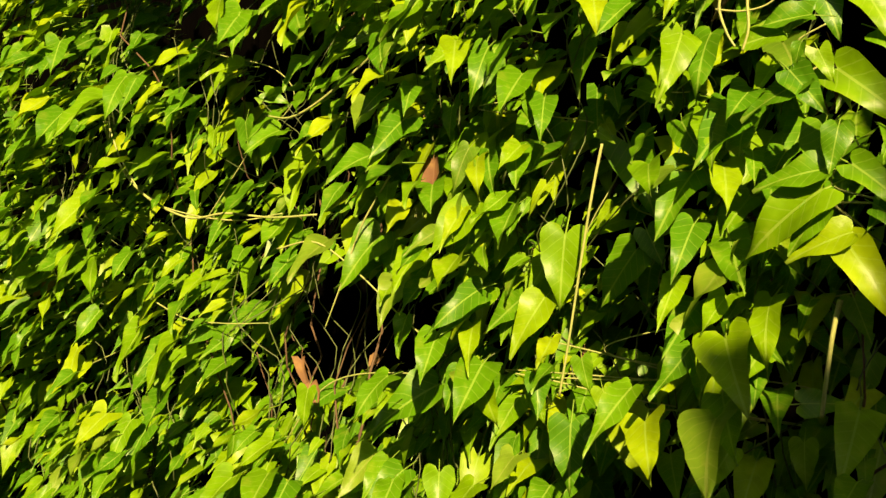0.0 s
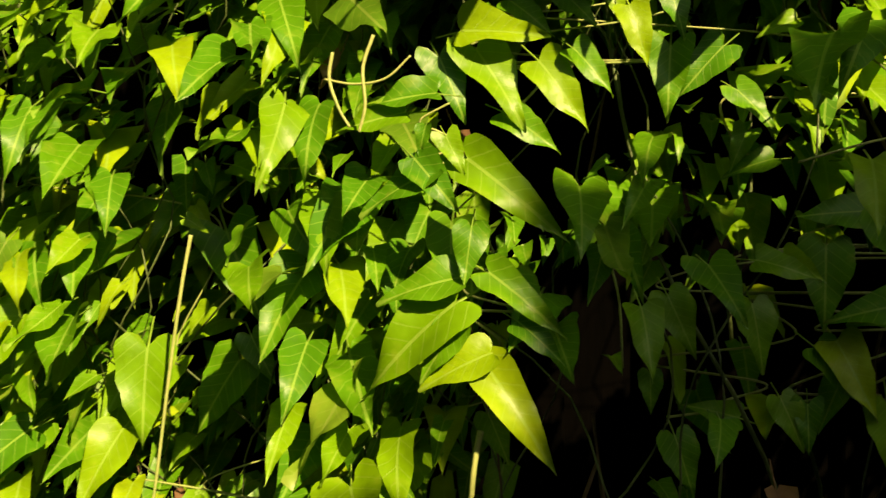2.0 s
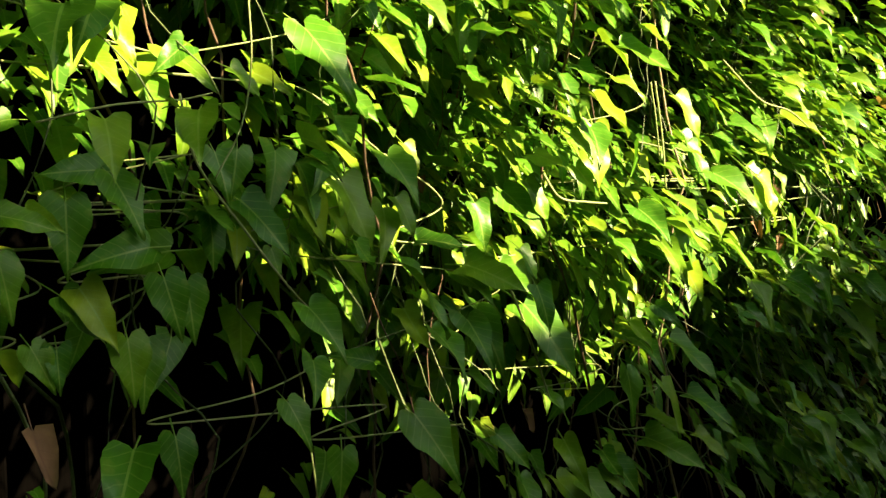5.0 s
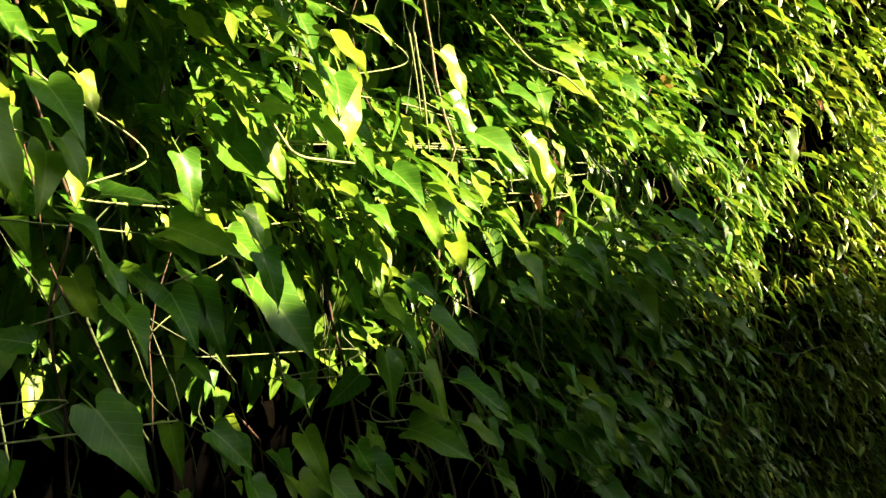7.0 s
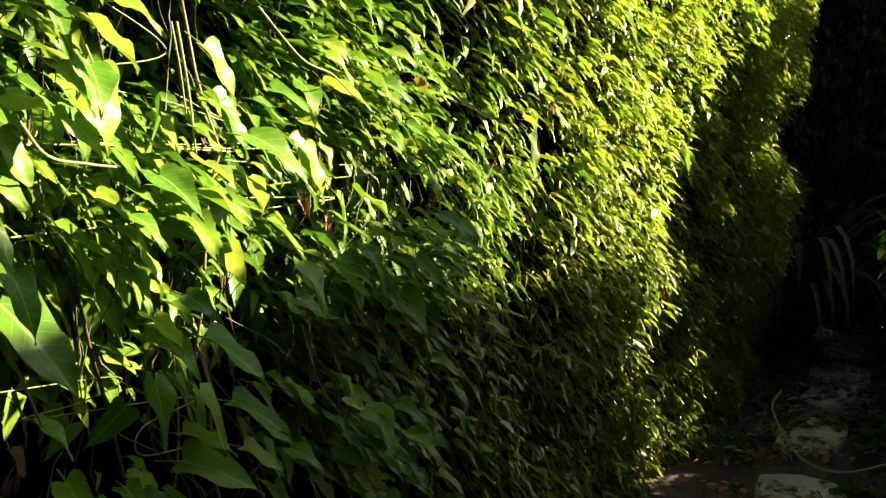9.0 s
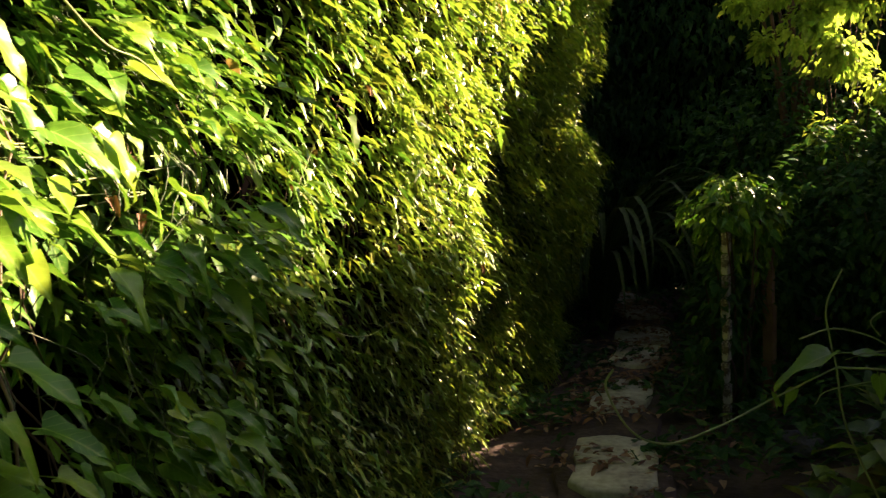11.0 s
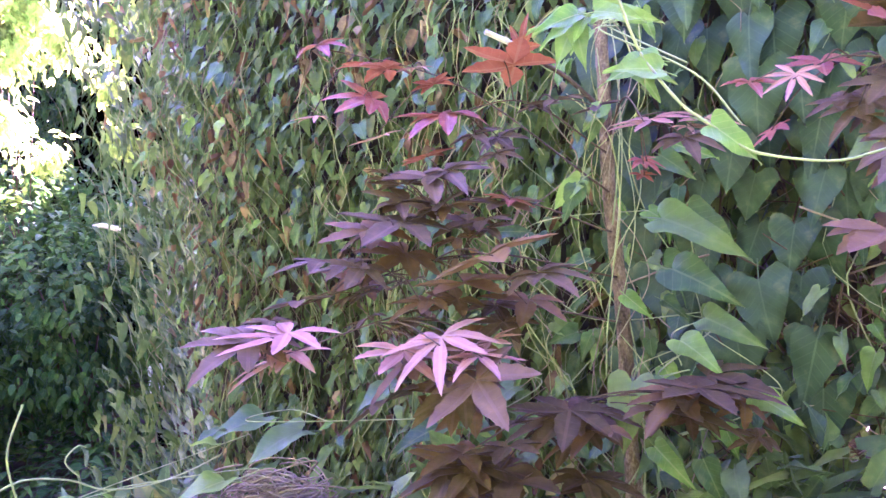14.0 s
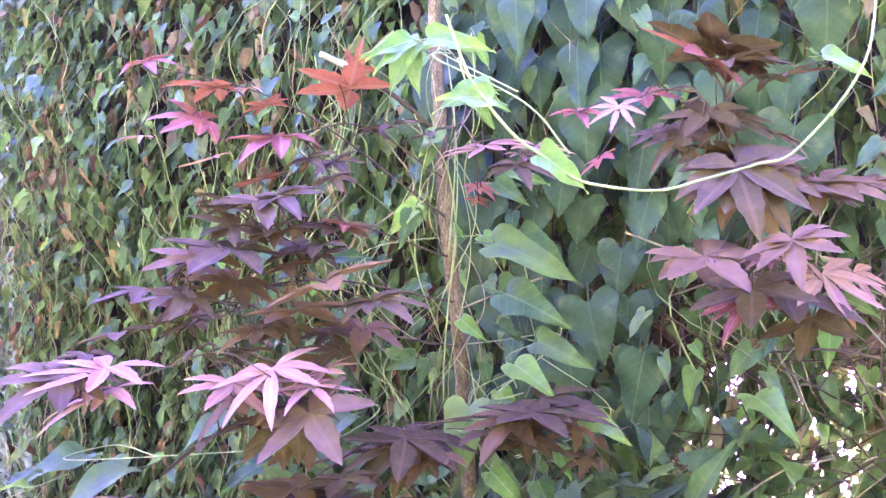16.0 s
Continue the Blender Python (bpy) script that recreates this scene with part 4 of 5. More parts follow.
for k in range(620):
    a = FENCE.at(rng.uniform(-0.75, -0.05), rng.uniform(-0.25, 0.10), rng.uniform(0.8, 1.45))
    way = unit(rng.normal(0, 1, 3) * np.array((1, 0.4, 0.8))) * rng.uniform(0.10, 0.30)
    lines.append((smooth_line([a, a + 0.5 * way + rng.normal(0, 0.02, 3), a + way], 8), rng.uniform(0.0008, 0.0022)))
tagged(part("twigs", tubes("creeper_twigs", lines[:430], STEM_BROWN), creeper), kind="stuff")
tagged(part("twigs", tubes("creeper_dry_twigs", lines[430:], STEM_DRY), creeper), kind="stuff")
lines = [(climb(FENCE, rng.uniform(0.2, 1.7), rng.uniform(0.9, 1.5), rng.uniform(1.5, 2.1), rng.uniform(-0.35, 0.35), rng.uniform(0.04, 0.10), 0.15, 0.03, 300 + k * 0.9), rng.uniform(0.0010, 0.0019)) for k in range(14)]
tagged(part("stems", tubes("creeper_young_stems", lines, STEM_YOUNG), creeper), kind="stuff")
END = Panel(tuple(FENCE.at(2.0, 0, 0)[:2]), (0.30, -0.95), lambda s: 3.0 - 0.1 * s, lambda s, z: 0.0, 0.12, 4.4)
p, size = cover(END, 0.0, 1.6, 0.0, 800, 0.05, 0.09, 0.3, 0.03, seed=6.0)
tip, face = hang(END, len(p), 0.5, 1.0, 0.5, 0.1, 2.4)
tagged(part("leaves", leaf_mass("creeper_end_leaves", LIGHT, p, tip, face, size, LEAF_MIX), creeper), kind="stuff")

# ---- the dark end of the garden ----
BACK = Panel((6.2, -1.2), (0.55, -0.83), lambda s: 5.6 - 0.1 * s, lambda s, z: 0.0, 0.35, 2.2)
BACK2 = Panel((8.6, -4.6), (-0.60, -0.80), lambda s: 4.8, lambda s, z: 0.0, 0.4, 6.2)
woods = thing("creeper_trees", "tall dark trees draped in hanging creeper", "trees", kind="stuff")
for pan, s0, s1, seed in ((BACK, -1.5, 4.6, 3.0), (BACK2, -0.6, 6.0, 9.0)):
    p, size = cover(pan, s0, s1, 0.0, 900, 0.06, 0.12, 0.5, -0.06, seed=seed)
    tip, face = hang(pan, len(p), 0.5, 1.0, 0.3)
    tagged(part("leaves", leaf_mass("wood_leaves", LIGHT[:2], p, tip, face, size, LEAF_SHADED), woods), kind="stuff")
    # Near-black sheet painted in place of the shade deep in the wood.
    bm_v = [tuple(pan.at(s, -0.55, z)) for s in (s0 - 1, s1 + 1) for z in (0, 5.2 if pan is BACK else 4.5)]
    tagged(new("backdrop", mesh_from("backdrop", [(*q,) for q in bm_v], [(0, 1, 3, 2)], None, SHADE_BLACK, False)), "near-black sheet for the shade deep in the wood", "backdrop", kind="structure")

# South hedge added as a sun block; its notch lets light onto the bush.
SOUTH = Panel((2.75, -5.3), (0.98, -0.2), lambda s: 3.5 if s < 0.1 else 5.25 - 0.46 * s if s < 1.98 else (2.9 if s < 2.9 else 4.0), lambda s, z: 0.0, 0.25, 5.5)
# West hedge added out of view to cut the skylight.
WEST = Panel((-3.4, -3.6), (0.15, 1.0), lambda s: 4.6, lambda s, z: 0.0, 0.25, 7.5)
for name, pan, s0, s1, label in (("shade_hedge", SOUTH, -1.1, 4.0, "added tall hedge, its top cut to shape the sun beyond it"), ("shade_hedge", WEST, 0.0, 6.4, "unseen tall hedge added to cut skylight at the path end")):
    root = thing(name, label, "hedge", kind="stuff")
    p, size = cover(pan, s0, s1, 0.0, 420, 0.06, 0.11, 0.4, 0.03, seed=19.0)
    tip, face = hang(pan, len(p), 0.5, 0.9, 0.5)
    tagged(part("leaves", leaf_mass("tall_hedge_leaves", LIGHT[:2], p, tip, face, size, LEAF_SHADED), root), kind="stuff")
    # Near-black sheet inside: stands in for inner shade and stops the sun.
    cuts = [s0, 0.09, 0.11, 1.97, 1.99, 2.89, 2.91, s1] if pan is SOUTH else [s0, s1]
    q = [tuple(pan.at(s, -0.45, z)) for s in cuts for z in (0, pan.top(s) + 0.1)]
    tagged(part("core", mesh_from("shade_sheet", q, [(2 * i, 2 * i + 1, 2 * i + 3, 2 * i + 2) for i in range(len(cuts) - 1)], None, SHADE_BLACK, False), root), kind="stuff")


def clump(name, label, category, centre, radii, count, low, high, mat, shapes, seed, inner=0.5, drop=0.5, ragged=0.45, limb=0.012, lobes=(), gap=3.2, bare=-0.12, sunward=0.0):
    """A crown of many small leaves round forked limbs, with gaps."""
    root = thing(name, label, category, (centre[0], centre[1], 0))
    c, r = np.array(centre), np.array(radii)
    p, tip, face = [], [], []
    balls = [(c, r)] + [(np.array(a), np.array(b)) for a, b in lobes]
    weight = np.array([float(b[0] * b[2]) for _, b in balls])
    while len(p) < count:
        u = unit(rng.normal(0, 1, 3))
        k = rng.uniform(inner, 1.0) * (1 + ragged * lumpy(*(u * 1.9), 1.0, seed))
        mid, wide = balls[rng.choice(len(balls), p=weight / weight.sum())]
        q = mid + u * k * wide
        if q[2] < 0.03 or lumpy(*q, gap, seed) < bare:
            continue
        p.append(q)
        tip.append(u * 0.8 - drop * UP + rng.normal(0, 0.4, 3))
        face.append(u * 0.5 + 0.8 * UP + sunward * np.array(to_sun) + rng.normal(0, 0.4, 3))
    p = np.array(p)
    me = leaf_mass("crown", shapes, p - np.array((centre[0], centre[1], 0)), np.array(tip), np.array(face), rng.uniform(low, high, count), mat)
    tagged(part("crown", me, root), kind="stuff")
    for k in range(9):
        u = unit(rng.normal(0, 1, 3) + np.array((0, 0, 0.8)))
        end = np.array((0, 0, c[2])) + u * r * 0.8
        part("limb", tubes("limb", [(smooth_line([(0.02 * k, 0, 0), (u[0] * 0.1, u[1] * 0.1, c[2] * 0.5), tuple(end)], 12), limb)], STEM_BROWN, 5, 0.3), root)
    return root


clump("bright_bush", "sunlit yellow-green bush with small leaves", "bush", (5.08, -4.31, 2.56), (0.46, 0.16, 0.36), 9000, 0.035, 0.075, LEAF_BUSH_LIT, TINY, 3.0, 0.1, 0.6, 0.9, 0.005, gap=6.0, bare=-0.07, sunward=1.2, lobes=[
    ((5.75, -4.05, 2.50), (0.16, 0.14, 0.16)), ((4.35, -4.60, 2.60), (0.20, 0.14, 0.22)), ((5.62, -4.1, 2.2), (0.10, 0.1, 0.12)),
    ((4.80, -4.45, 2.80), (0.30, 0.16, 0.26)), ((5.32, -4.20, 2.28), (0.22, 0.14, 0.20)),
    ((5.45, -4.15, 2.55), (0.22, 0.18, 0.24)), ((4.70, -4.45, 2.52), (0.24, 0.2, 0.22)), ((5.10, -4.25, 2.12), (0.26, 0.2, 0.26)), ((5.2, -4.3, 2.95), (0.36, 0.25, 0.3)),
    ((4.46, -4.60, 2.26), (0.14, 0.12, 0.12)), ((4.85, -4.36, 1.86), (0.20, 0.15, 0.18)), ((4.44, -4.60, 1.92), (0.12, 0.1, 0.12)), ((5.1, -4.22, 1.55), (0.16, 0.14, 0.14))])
clump("shade_bush", "dark green shrub in the shade", "bush", (4.5, -4.2, 0.98), (1.0, 0.8, 0.80), 6600, 0.045, 0.08, LEAF_SHADED, TINY, 5.0, 0.4)
clump("shade_bush", "dark green shrub below the sunlit bush", "bush", (5.45, -4.75, 1.05), (0.85, 0.5, 0.85), 4200, 0.05, 0.09, LEAF_SHADED, TINY, 17.0, 0.4)
clump("shade_bush", "dark green shrub behind the gate posts", "bush", (4.95, -3.6, 0.72), (0.50, 0.34, 0.58), 2600, 0.05, 0.09, LEAF_SHADED, TINY, 27.0, 0.1)
# Crown added out of view to keep skylight off the shrubs.
clump("skylight_block_crown", "unseen crown added to cut skylight over the shrubs", "tree", (3.9, -4.4, 5.5), (1.3, 1.0, 0.32), 2600, 0.14, 0.24, LEAF_SHADED, TINY, 41.0, 0.1, 0.3, 0.2, 0.03)
# Leaf mass added above the view to shade the far hedge face.
clump("shade_cast_shrub", "unseen shrub top added to shade the far hedge", "tree", (6.05, -4.75, 3.52), (1.15, 0.40, 0.28), 4200, 0.08, 0.13, LEAF_SHADED, TINY, 33.0, 0.1, 0.3, 0.2, 0.03)
clump("shade_bush", "dark green shrub in the shade", "bush", (6.1, -4.7, 1.2), (0.8, 0.8, 1.0), 3600, 0.05, 0.09, LEAF_SHADED, TINY, 8.0, 0.4)


def post(name, label, x, y, h, w, mat, pieces):
    root = thing(name, label, "post", (x, y, 0))
    r = random.Random(4)
    z = 0.0
    for k in range(pieces):
        hh = h / pieces
        bm = bmesh.new()
        bmesh.ops.create_cube(bm, size=1)
        bmesh.ops.scale(bm, vec=(w, w, hh - 0.006), verts=bm.verts)
        bmesh.ops.bevel(bm, geom=bm.edges, offset=0.006, segments=2, affect="EDGES")
        me = bpy.data.meshes.new("post_block")
        bm.to_mesh(me)
        bm.free()
        me.materials.append(mat)
        part("post_block", me, root, "", Matrix.Translation((r.uniform(-0.004, 0.004), r.uniform(-0.004, 0.004), z + hh / 2)) @ Matrix.Rotation(0.5 + r.uniform(-0.1, 0.1), 4, "Z"))
        z += hh
    return root


post("gate_post", "peeling white painted gate post wrapped in creeper", 4.385, -2.83, 1.06, 0.042, POST_WHITE, 9)
post("gate_post", "rusty brown gate post beside the path", 4.42, -3.14, 0.95, 0.06, POST_RUST, 3)
clump("post_creeper", "green creeper heaped on top of the gate posts", "creeper", (4.48, -2.98, 1.10), (0.24, 0.31, 0.27), 1100, 0.05, 0.085, LEAF_MASS, LIGHT, 12.0, 0.3, 0.8)
clump("post_creeper", "dark creeper hanging down the gate posts", "creeper", (4.47, -2.95, 0.52), (0.12, 0.30, 0.52), 750, 0.05, 0.085, LEAF_SHADED, LIGHT, 14.0, 0.3, 0.9)


def strap_plant(x, y, count, length):
    """A tuft of long arching strap leaves."""
    root = thing("strap_leaf_plant", "tuft of long arching dark green strap leaves", "plant", (x, y, 0))
    for k in range(count):
        a, ln, lift = rng.uniform(0, 6.28), length * rng.uniform(0.6, 1.1), rng.uniform(1.25, 1.55)
        w = rng.uniform(0.022, 0.034)
        verts, faces, uvs = [], [], []
        px, pz, ang = 0.03, 0.0, lift
        for i in range(13):
            t = i / 12
            ww = w * (0.6 + 1.2 * t if t < 0.4 else 1.08 * (1 - ((t - 0.4) / 0.6) ** 2))
            for c in (-1, 0, 1):
                verts.append((math.cos(a) * px - math.sin(a) * c * ww, math.sin(a) * px + math.cos(a) * c * ww, pz + 0.35 * ww * abs(c)))
                uvs.append((c * 0.1, t))
            px, pz = px + ln / 12 * math.cos(ang), pz + ln / 12 * math.sin(ang)
            ang -= 0.06 + 0.40 * t * rng.uniform(0.8, 1.6)
        for i in range(12):
            for c in (0, 1):
                q = i * 3 + c
                faces.append((q, q + 1, q + 4, q + 3))
        part("strap_leaf", mesh_from("strap_leaf", verts, faces, uvs, STRAP), root)


strap_plant(7.05, -3.62, 110, 2.5)

# ---- low growth along the path ----
weeds = thing("undergrowth", "low green weeds and creeper over the soil", "undergrowth", kind="stuff")
p = []
while len(p) < 15000:
    x, y = rng.uniform(1.2, 8.0), rng.uniform(-6.0, 0.8)
    off = np.min(np.linalg.norm(PATH_LINE[:, :2] - np.array((x, y)), axis=1))
    if off < 0.13 + 0.42 * lumpy(x, y, 0, 1.5, 3) or lumpy(x, y, 0, 1.6, 7) < -0.25:
        continue
    p.append((x, y, rng.uniform(0.03, 0.10 + 0.26 * min(1, max(0, off - 0.25)))))
p = np.array(p)
tip = rng.normal(0, 1, (len(p), 3)) * np.array((1, 1, 0.3))
face = UP + rng.normal(0, 0.35, (len(p), 3))
tagged(part("leaves", leaf_mass("weed_leaves", LIGHT, p, tip, face, rng.uniform(0.05, 0.10, len(p)), LEAF_SHADED), weeds), kind="stuff")
litter = thing("leaf_litter", "brown fallen leaves scattered on the path", "leaf litter", kind="stuff")
q = PATH_LINE[rng.integers(10, 58, 2600)] + rng.normal(0, 0.22, (2600, 3)) * np.array((1, 1, 0))
q = q[np.array([lumpy(p[0], p[1], 0, 2.2, 5.0) > -0.12 for p in q])]
q[:, 2] = 0.074 + rng.uniform(0, 0.02, len(q))
tagged(part("leaves", leaf_mass("litter_leaves", TINY, q, rng.normal(0, 1, q.shape) * np.array((1, 1, 0.15)), UP + rng.normal(0, 0.2, q.shape), rng.uniform(0.03, 0.08, len(q)), LEAF_DRY), litter), kind="stuff")

clump("weed_mound", "mound of green weeds and dry stalks before the fence", "weeds", (1.75, -1.62, 0.60), (0.52, 0.36, 0.38), 900, 0.06, 0.11, LEAF_MIX, LIGHT, 21.0, 0.5, 0.25)
clump("weed_mound", "mound of green weeds below the maple", "weeds", (0.75, -1.45, 0.74), (0.80, 0.24, 0.44), 1500, 0.055, 0.10, LEAF_MIX, LIGHT, 25.0, 0.5, 0.3)


# ---- the maple ----
def maple_blade(lobes, seed, droop=0.25, width=0.12):
    """A palmate leaf of pointed lobes round the stalk's end, each folded along its rib."""
    r = random.Random(seed)
    verts, faces, uvs = [], [], []
    for k in range(lobes):
        a = (k - (lobes - 1) / 2) * (4.2 / max(1, lobes - 1)) + r.uniform(-0.06, 0.06)
        ln = (1.0 - 0.13 * abs(k - (lobes - 1) / 2)) * r.uniform(0.93, 1.05)
        b = len(verts)
        for i, (t, w) in enumerate(((0.0, 0.10), (0.25, 0.80), (0.42, 1.0), (0.52, 0.86), (0.64, 0.88), (0.74, 0.58), (0.84, 0.50), (1.0, 0.0))):
            for c in (-1, 0, 1):
                x, y = c * w * width, t * ln
                verts.append((x * math.cos(a) + y * math.sin(a), -x * math.sin(a) + y * math.cos(a), -droop * (1 + 0.9 * math.sin(2.3 * k + seed)) * y * y + 0.35 * abs(x) + 0.02 * math.sin(5 * y + k)))
                uvs.append((x * 0.6, y))
        for i in range(7):
            for c in (0, 1):
                q = b + i * 3 + c
                faces.append((q, q + 1, q + 4, q + 3))
    return np.array(verts), faces, np.array(uvs)


MAPLE_SHAPES = [maple_blade(7, 1, 0.14, 0.145), maple_blade(7, 2, 0.24, 0.155), maple_blade(5, 3, 0.05, 0.19), maple_blade(5, 4, 0.12, 0.18)]
THIN_SHAPES = [maple_blade(7, 11, 0.08, 0.085), maple_blade(7, 12, 0.20, 0.09), maple_blade(7, 13, 0.02, 0.10)]
MAPLES = {c: [mesh_from("maple_leaf", v, f, u, m) for v, f, u in (THIN_SHAPES if c == "pink" else MAPLE_SHAPES)] for c, m in (("purple", MAPLE_DARK), ("pink", MAPLE_PINK), ("red", MAPLE_RED))}


def maple():
    """The young maple: one trunk, a cut branch and twigs that carry single leaves."""
    root = thing("japanese_maple", "young Japanese maple with purple leaves and pink and red tips", "tree", (0.925, -1.45, 0.0))
    base = np.array((0.925, -1.45, 0.0))
    line = smooth_line([(0.925, -1.45, 0.0), (0.915, -1.44, 0.6), (0.919, -1.446, 1.04), (0.921, -1.46, 1.20), (0.930, -1.482, 1.36), (0.944, -1.503, 1.53), (0.951, -1.536, 1.69), (0.961, -1.593, 1.90), (0.95, -1.62, 2.3)], 70)
    v, f = tube(line - base, 0.0132, 10, 0.75)
    v = [p + 0.0022 * np.array((noise.noise(Vector(p) * 60), noise.noise(Vector(p) * 60 + Vector((9, 0, 0))), 0)) for p in v]
    part("trunk", mesh_from("maple_trunk", v, f, None, BARK), root)
    v, f = tube(smooth_line([(0.955, -1.55, 1.66), (1.01, -1.51, 1.72), (1.062, -1.478, 1.757)], 10) - base, 0.004, 6, 0.9)
    part("twig", mesh_from("maple_branch_foot", v, f, None, STEM_BROWN), root)
    v, f = tube(smooth_line([(1.060, -1.480, 1.756), (1.080, -1.453, 1.772), (1.094, -1.438, 1.780), (1.110, -1.422, 1.789)], 12) - base, 0.0046, 7, 1.0)
    part("branch", mesh_from("maple_branch", v, f, None, BARK_PALE), root, "pale cut branch")
    return root, base


MAPLE, MAPLE_BASE = maple()
for k, mat in enumerate((STEM_DRY, STEM_GREEN, STEM_DRY, STEM_GREEN, STEM_DRY)):
    turn = np.linspace(0, 9 + 3 * k, 50)
    wind = np.column_stack((0.92 + (0.018 + 0.006 * k) * np.cos(turn + k), -1.465 + (0.018 + 0.006 * k) * np.sin(turn + k), np.linspace(0.8, 1.75 + 0.03 * k, 50)))
    wind[:, 0] += 0.018 * (wind[:, 2] - 1.0)
    wind[:, 1] -= 0.11 * np.maximum(wind[:, 2] - 1.2, 0)
    tendril("thin stem twining round the maple trunk", wind[::3], 0.0016, mat)


def maple_twig(start, leaves):
    """A thin dark twig from its start past its leaves, and each leaf as a part."""
    r = random.Random(int(1000 * abs(start[0] + leaves[0][2])))
    s = np.array(start)
    eye = np.array((0.7, -0.08, 1.56))
    order = sorted(leaves, key=lambda row: float(np.linalg.norm(np.array(row[:3]) - s)))
    far = np.array(order[-1][:3])
    mid = 0.5 * (s + far) + np.array((0, 0, 0.05))
    main = smooth_line([s, mid, far - np.array((0, 0, 0.005))], 24)
    lines = [(main - MAPLE_BASE, 0.0017)]
    for x, y, z, size, colour in order:
        p = np.array((x, y, z))
        near = main[int(np.argmin(np.linalg.norm(main - p, axis=1)))]
        if np.linalg.norm(near - p) > 0.01:
            lines.append((smooth_line([near - MAPLE_BASE, 0.5 * (near + p) + np.array((0, 0, 0.012)) - MAPLE_BASE, p - MAPLE_BASE], 8), 0.0014))
        away = unit((p - near) * np.array((1, 1, 0.3)) + 0.3 * unit(p - s))
        tip = away * 0.7 + unit(eye - p) * r.uniform(-0.2, 0.7) + np.array((r.uniform(-1.0, 1.0), r.uniform(-0.3, 0.3), -r.uniform(0.0, 0.4)))
        face = UP + (r.uniform(-0.15, 0.25) if colour == "pink" else r.uniform(-0.05, 0.45)) * unit(eye - p) + np.array((r.uniform(-0.35, 0.35), r.uniform(-0.2, 0.2), 0))
        base = Matrix.Translation(-Vector(MAPLE_BASE))
        part("leaf", r.choice(MAPLES[colour]), MAPLE, {"pink": "bright pink young leaf", "red": "red young leaf"}.get(colour, ""), base @ leaf_pose(p - 0.25 * size * unit(tip), tip, face, 1.3 * size))
        for again in range({"purple": 2, "pink": 2 if size > 0.055 else 0}.get(colour, 0)):
            g = p + np.array((r.uniform(-0.075, 0.075), r.uniform(-0.09, 0.02), r.uniform(-0.055, 0.02)))
            lines.append((smooth_line([near - MAPLE_BASE, 0.5 * (near + g) + np.array((0, 0, 0.01)) - MAPLE_BASE, g - MAPLE_BASE], 8), 0.0012))
            part("leaf", r.choice(MAPLES[colour if again == 0 else "purple"]), MAPLE, "", base @ leaf_pose(g, tip + np.array((r.uniform(-0.9, 0.9), 0.2, -0.1)), face + np.array((r.uniform(-0.5, 0.5), r.uniform(-0.2, 0.15), 0.3)), r.uniform(0.95, 1.3) * size))
    for line in lines:
        part("twig", tubes("maple_twig", [line], STEM_BROWN, 5, 0.6), MAPLE)


maple_twig((0.941, -1.483, 1.530), [
    (1.418, -1.463, 1.807, 0.054, "red"),
    (1.283, -1.390, 1.751, 0.069, "red"),
    (1.220, -1.386, 1.742, 0.036, "pink"),
    (1.184, -1.372, 1.715, 0.042, "red"),
    (1.288, -1.343, 1.700, 0.063, "red"),
    (1.387, -1.356, 1.678, 0.039, "pink"),
    (1.257, -1.304, 1.633, 0.048, "pink"),
])
maple_twig((0.943, -1.488, 1.592), [
    (1.077, -1.403, 1.739, 0.076, "red"),
    (1.153, -1.313, 1.659, 0.073, "red"),
    (1.103, -1.324, 1.628, 0.047, "purple"),
    (0.991, -1.357, 1.670, 0.051, "purple"),
    (1.061, -1.451, 1.773, 0.041, "red"),
])
maple_twig((0.940, -1.478, 1.468), [
    (1.109, -1.214, 1.576, 0.067, "purple"),
    (1.195, -1.242, 1.565, 0.045, "purple"),
    (1.177, -1.213, 1.538, 0.060, "purple"),
    (1.111, -1.209, 1.530, 0.051, "purple"),
    (1.164, -1.142, 1.511, 0.076, "purple"),
    (1.206, -1.130, 1.503, 0.064, "purple"),
    (1.044, -1.279, 1.533, 0.045, "red"),
    (1.167, -1.284, 1.601, 0.042, "red"),
])
maple_twig((0.934, -1.474, 1.397), [
    (1.025, -1.123, 1.469, 0.083, "purple"),
    (1.295, -1.154, 1.463, 0.055, "purple"),
    (1.289, -1.100, 1.417, 0.049, "purple"),
    (1.132, -1.141, 1.409, 0.053, "purple"),
    (1.000, -1.176, 1.401, 0.060, "purple"),
    (1.216, -1.172, 1.421, 0.043, "purple"),
    (1.068, -1.219, 1.506, 0.047, "purple"),
])
maple_twig((0.927, -1.469, 1.326), [
    (1.268, -0.999, 1.389, 0.086, "pink"),
    (1.067, -1.031, 1.375, 0.078, "pink"),
    (1.017, -1.033, 1.361, 0.060, "pink"),
    (1.136, -1.082, 1.338, 0.069, "purple"),
    (1.084, -1.093, 1.300, 0.061, "purple"),
    (1.286, -1.003, 1.365, 0.042, "pink"),
])
maple_twig((0.922, -1.455, 1.148), [
    (0.970, -1.171, 1.253, 0.072, "purple"),
    (1.079, -1.087, 1.225, 0.061, "purple"),
    (1.027, -1.098, 1.187, 0.080, "purple"),
    (0.931, -1.174, 1.171, 0.060, "purple"),
    (0.781, -1.224, 1.281, 0.087, "purple"),
    (0.748, -1.261, 1.254, 0.047, "purple"),
])
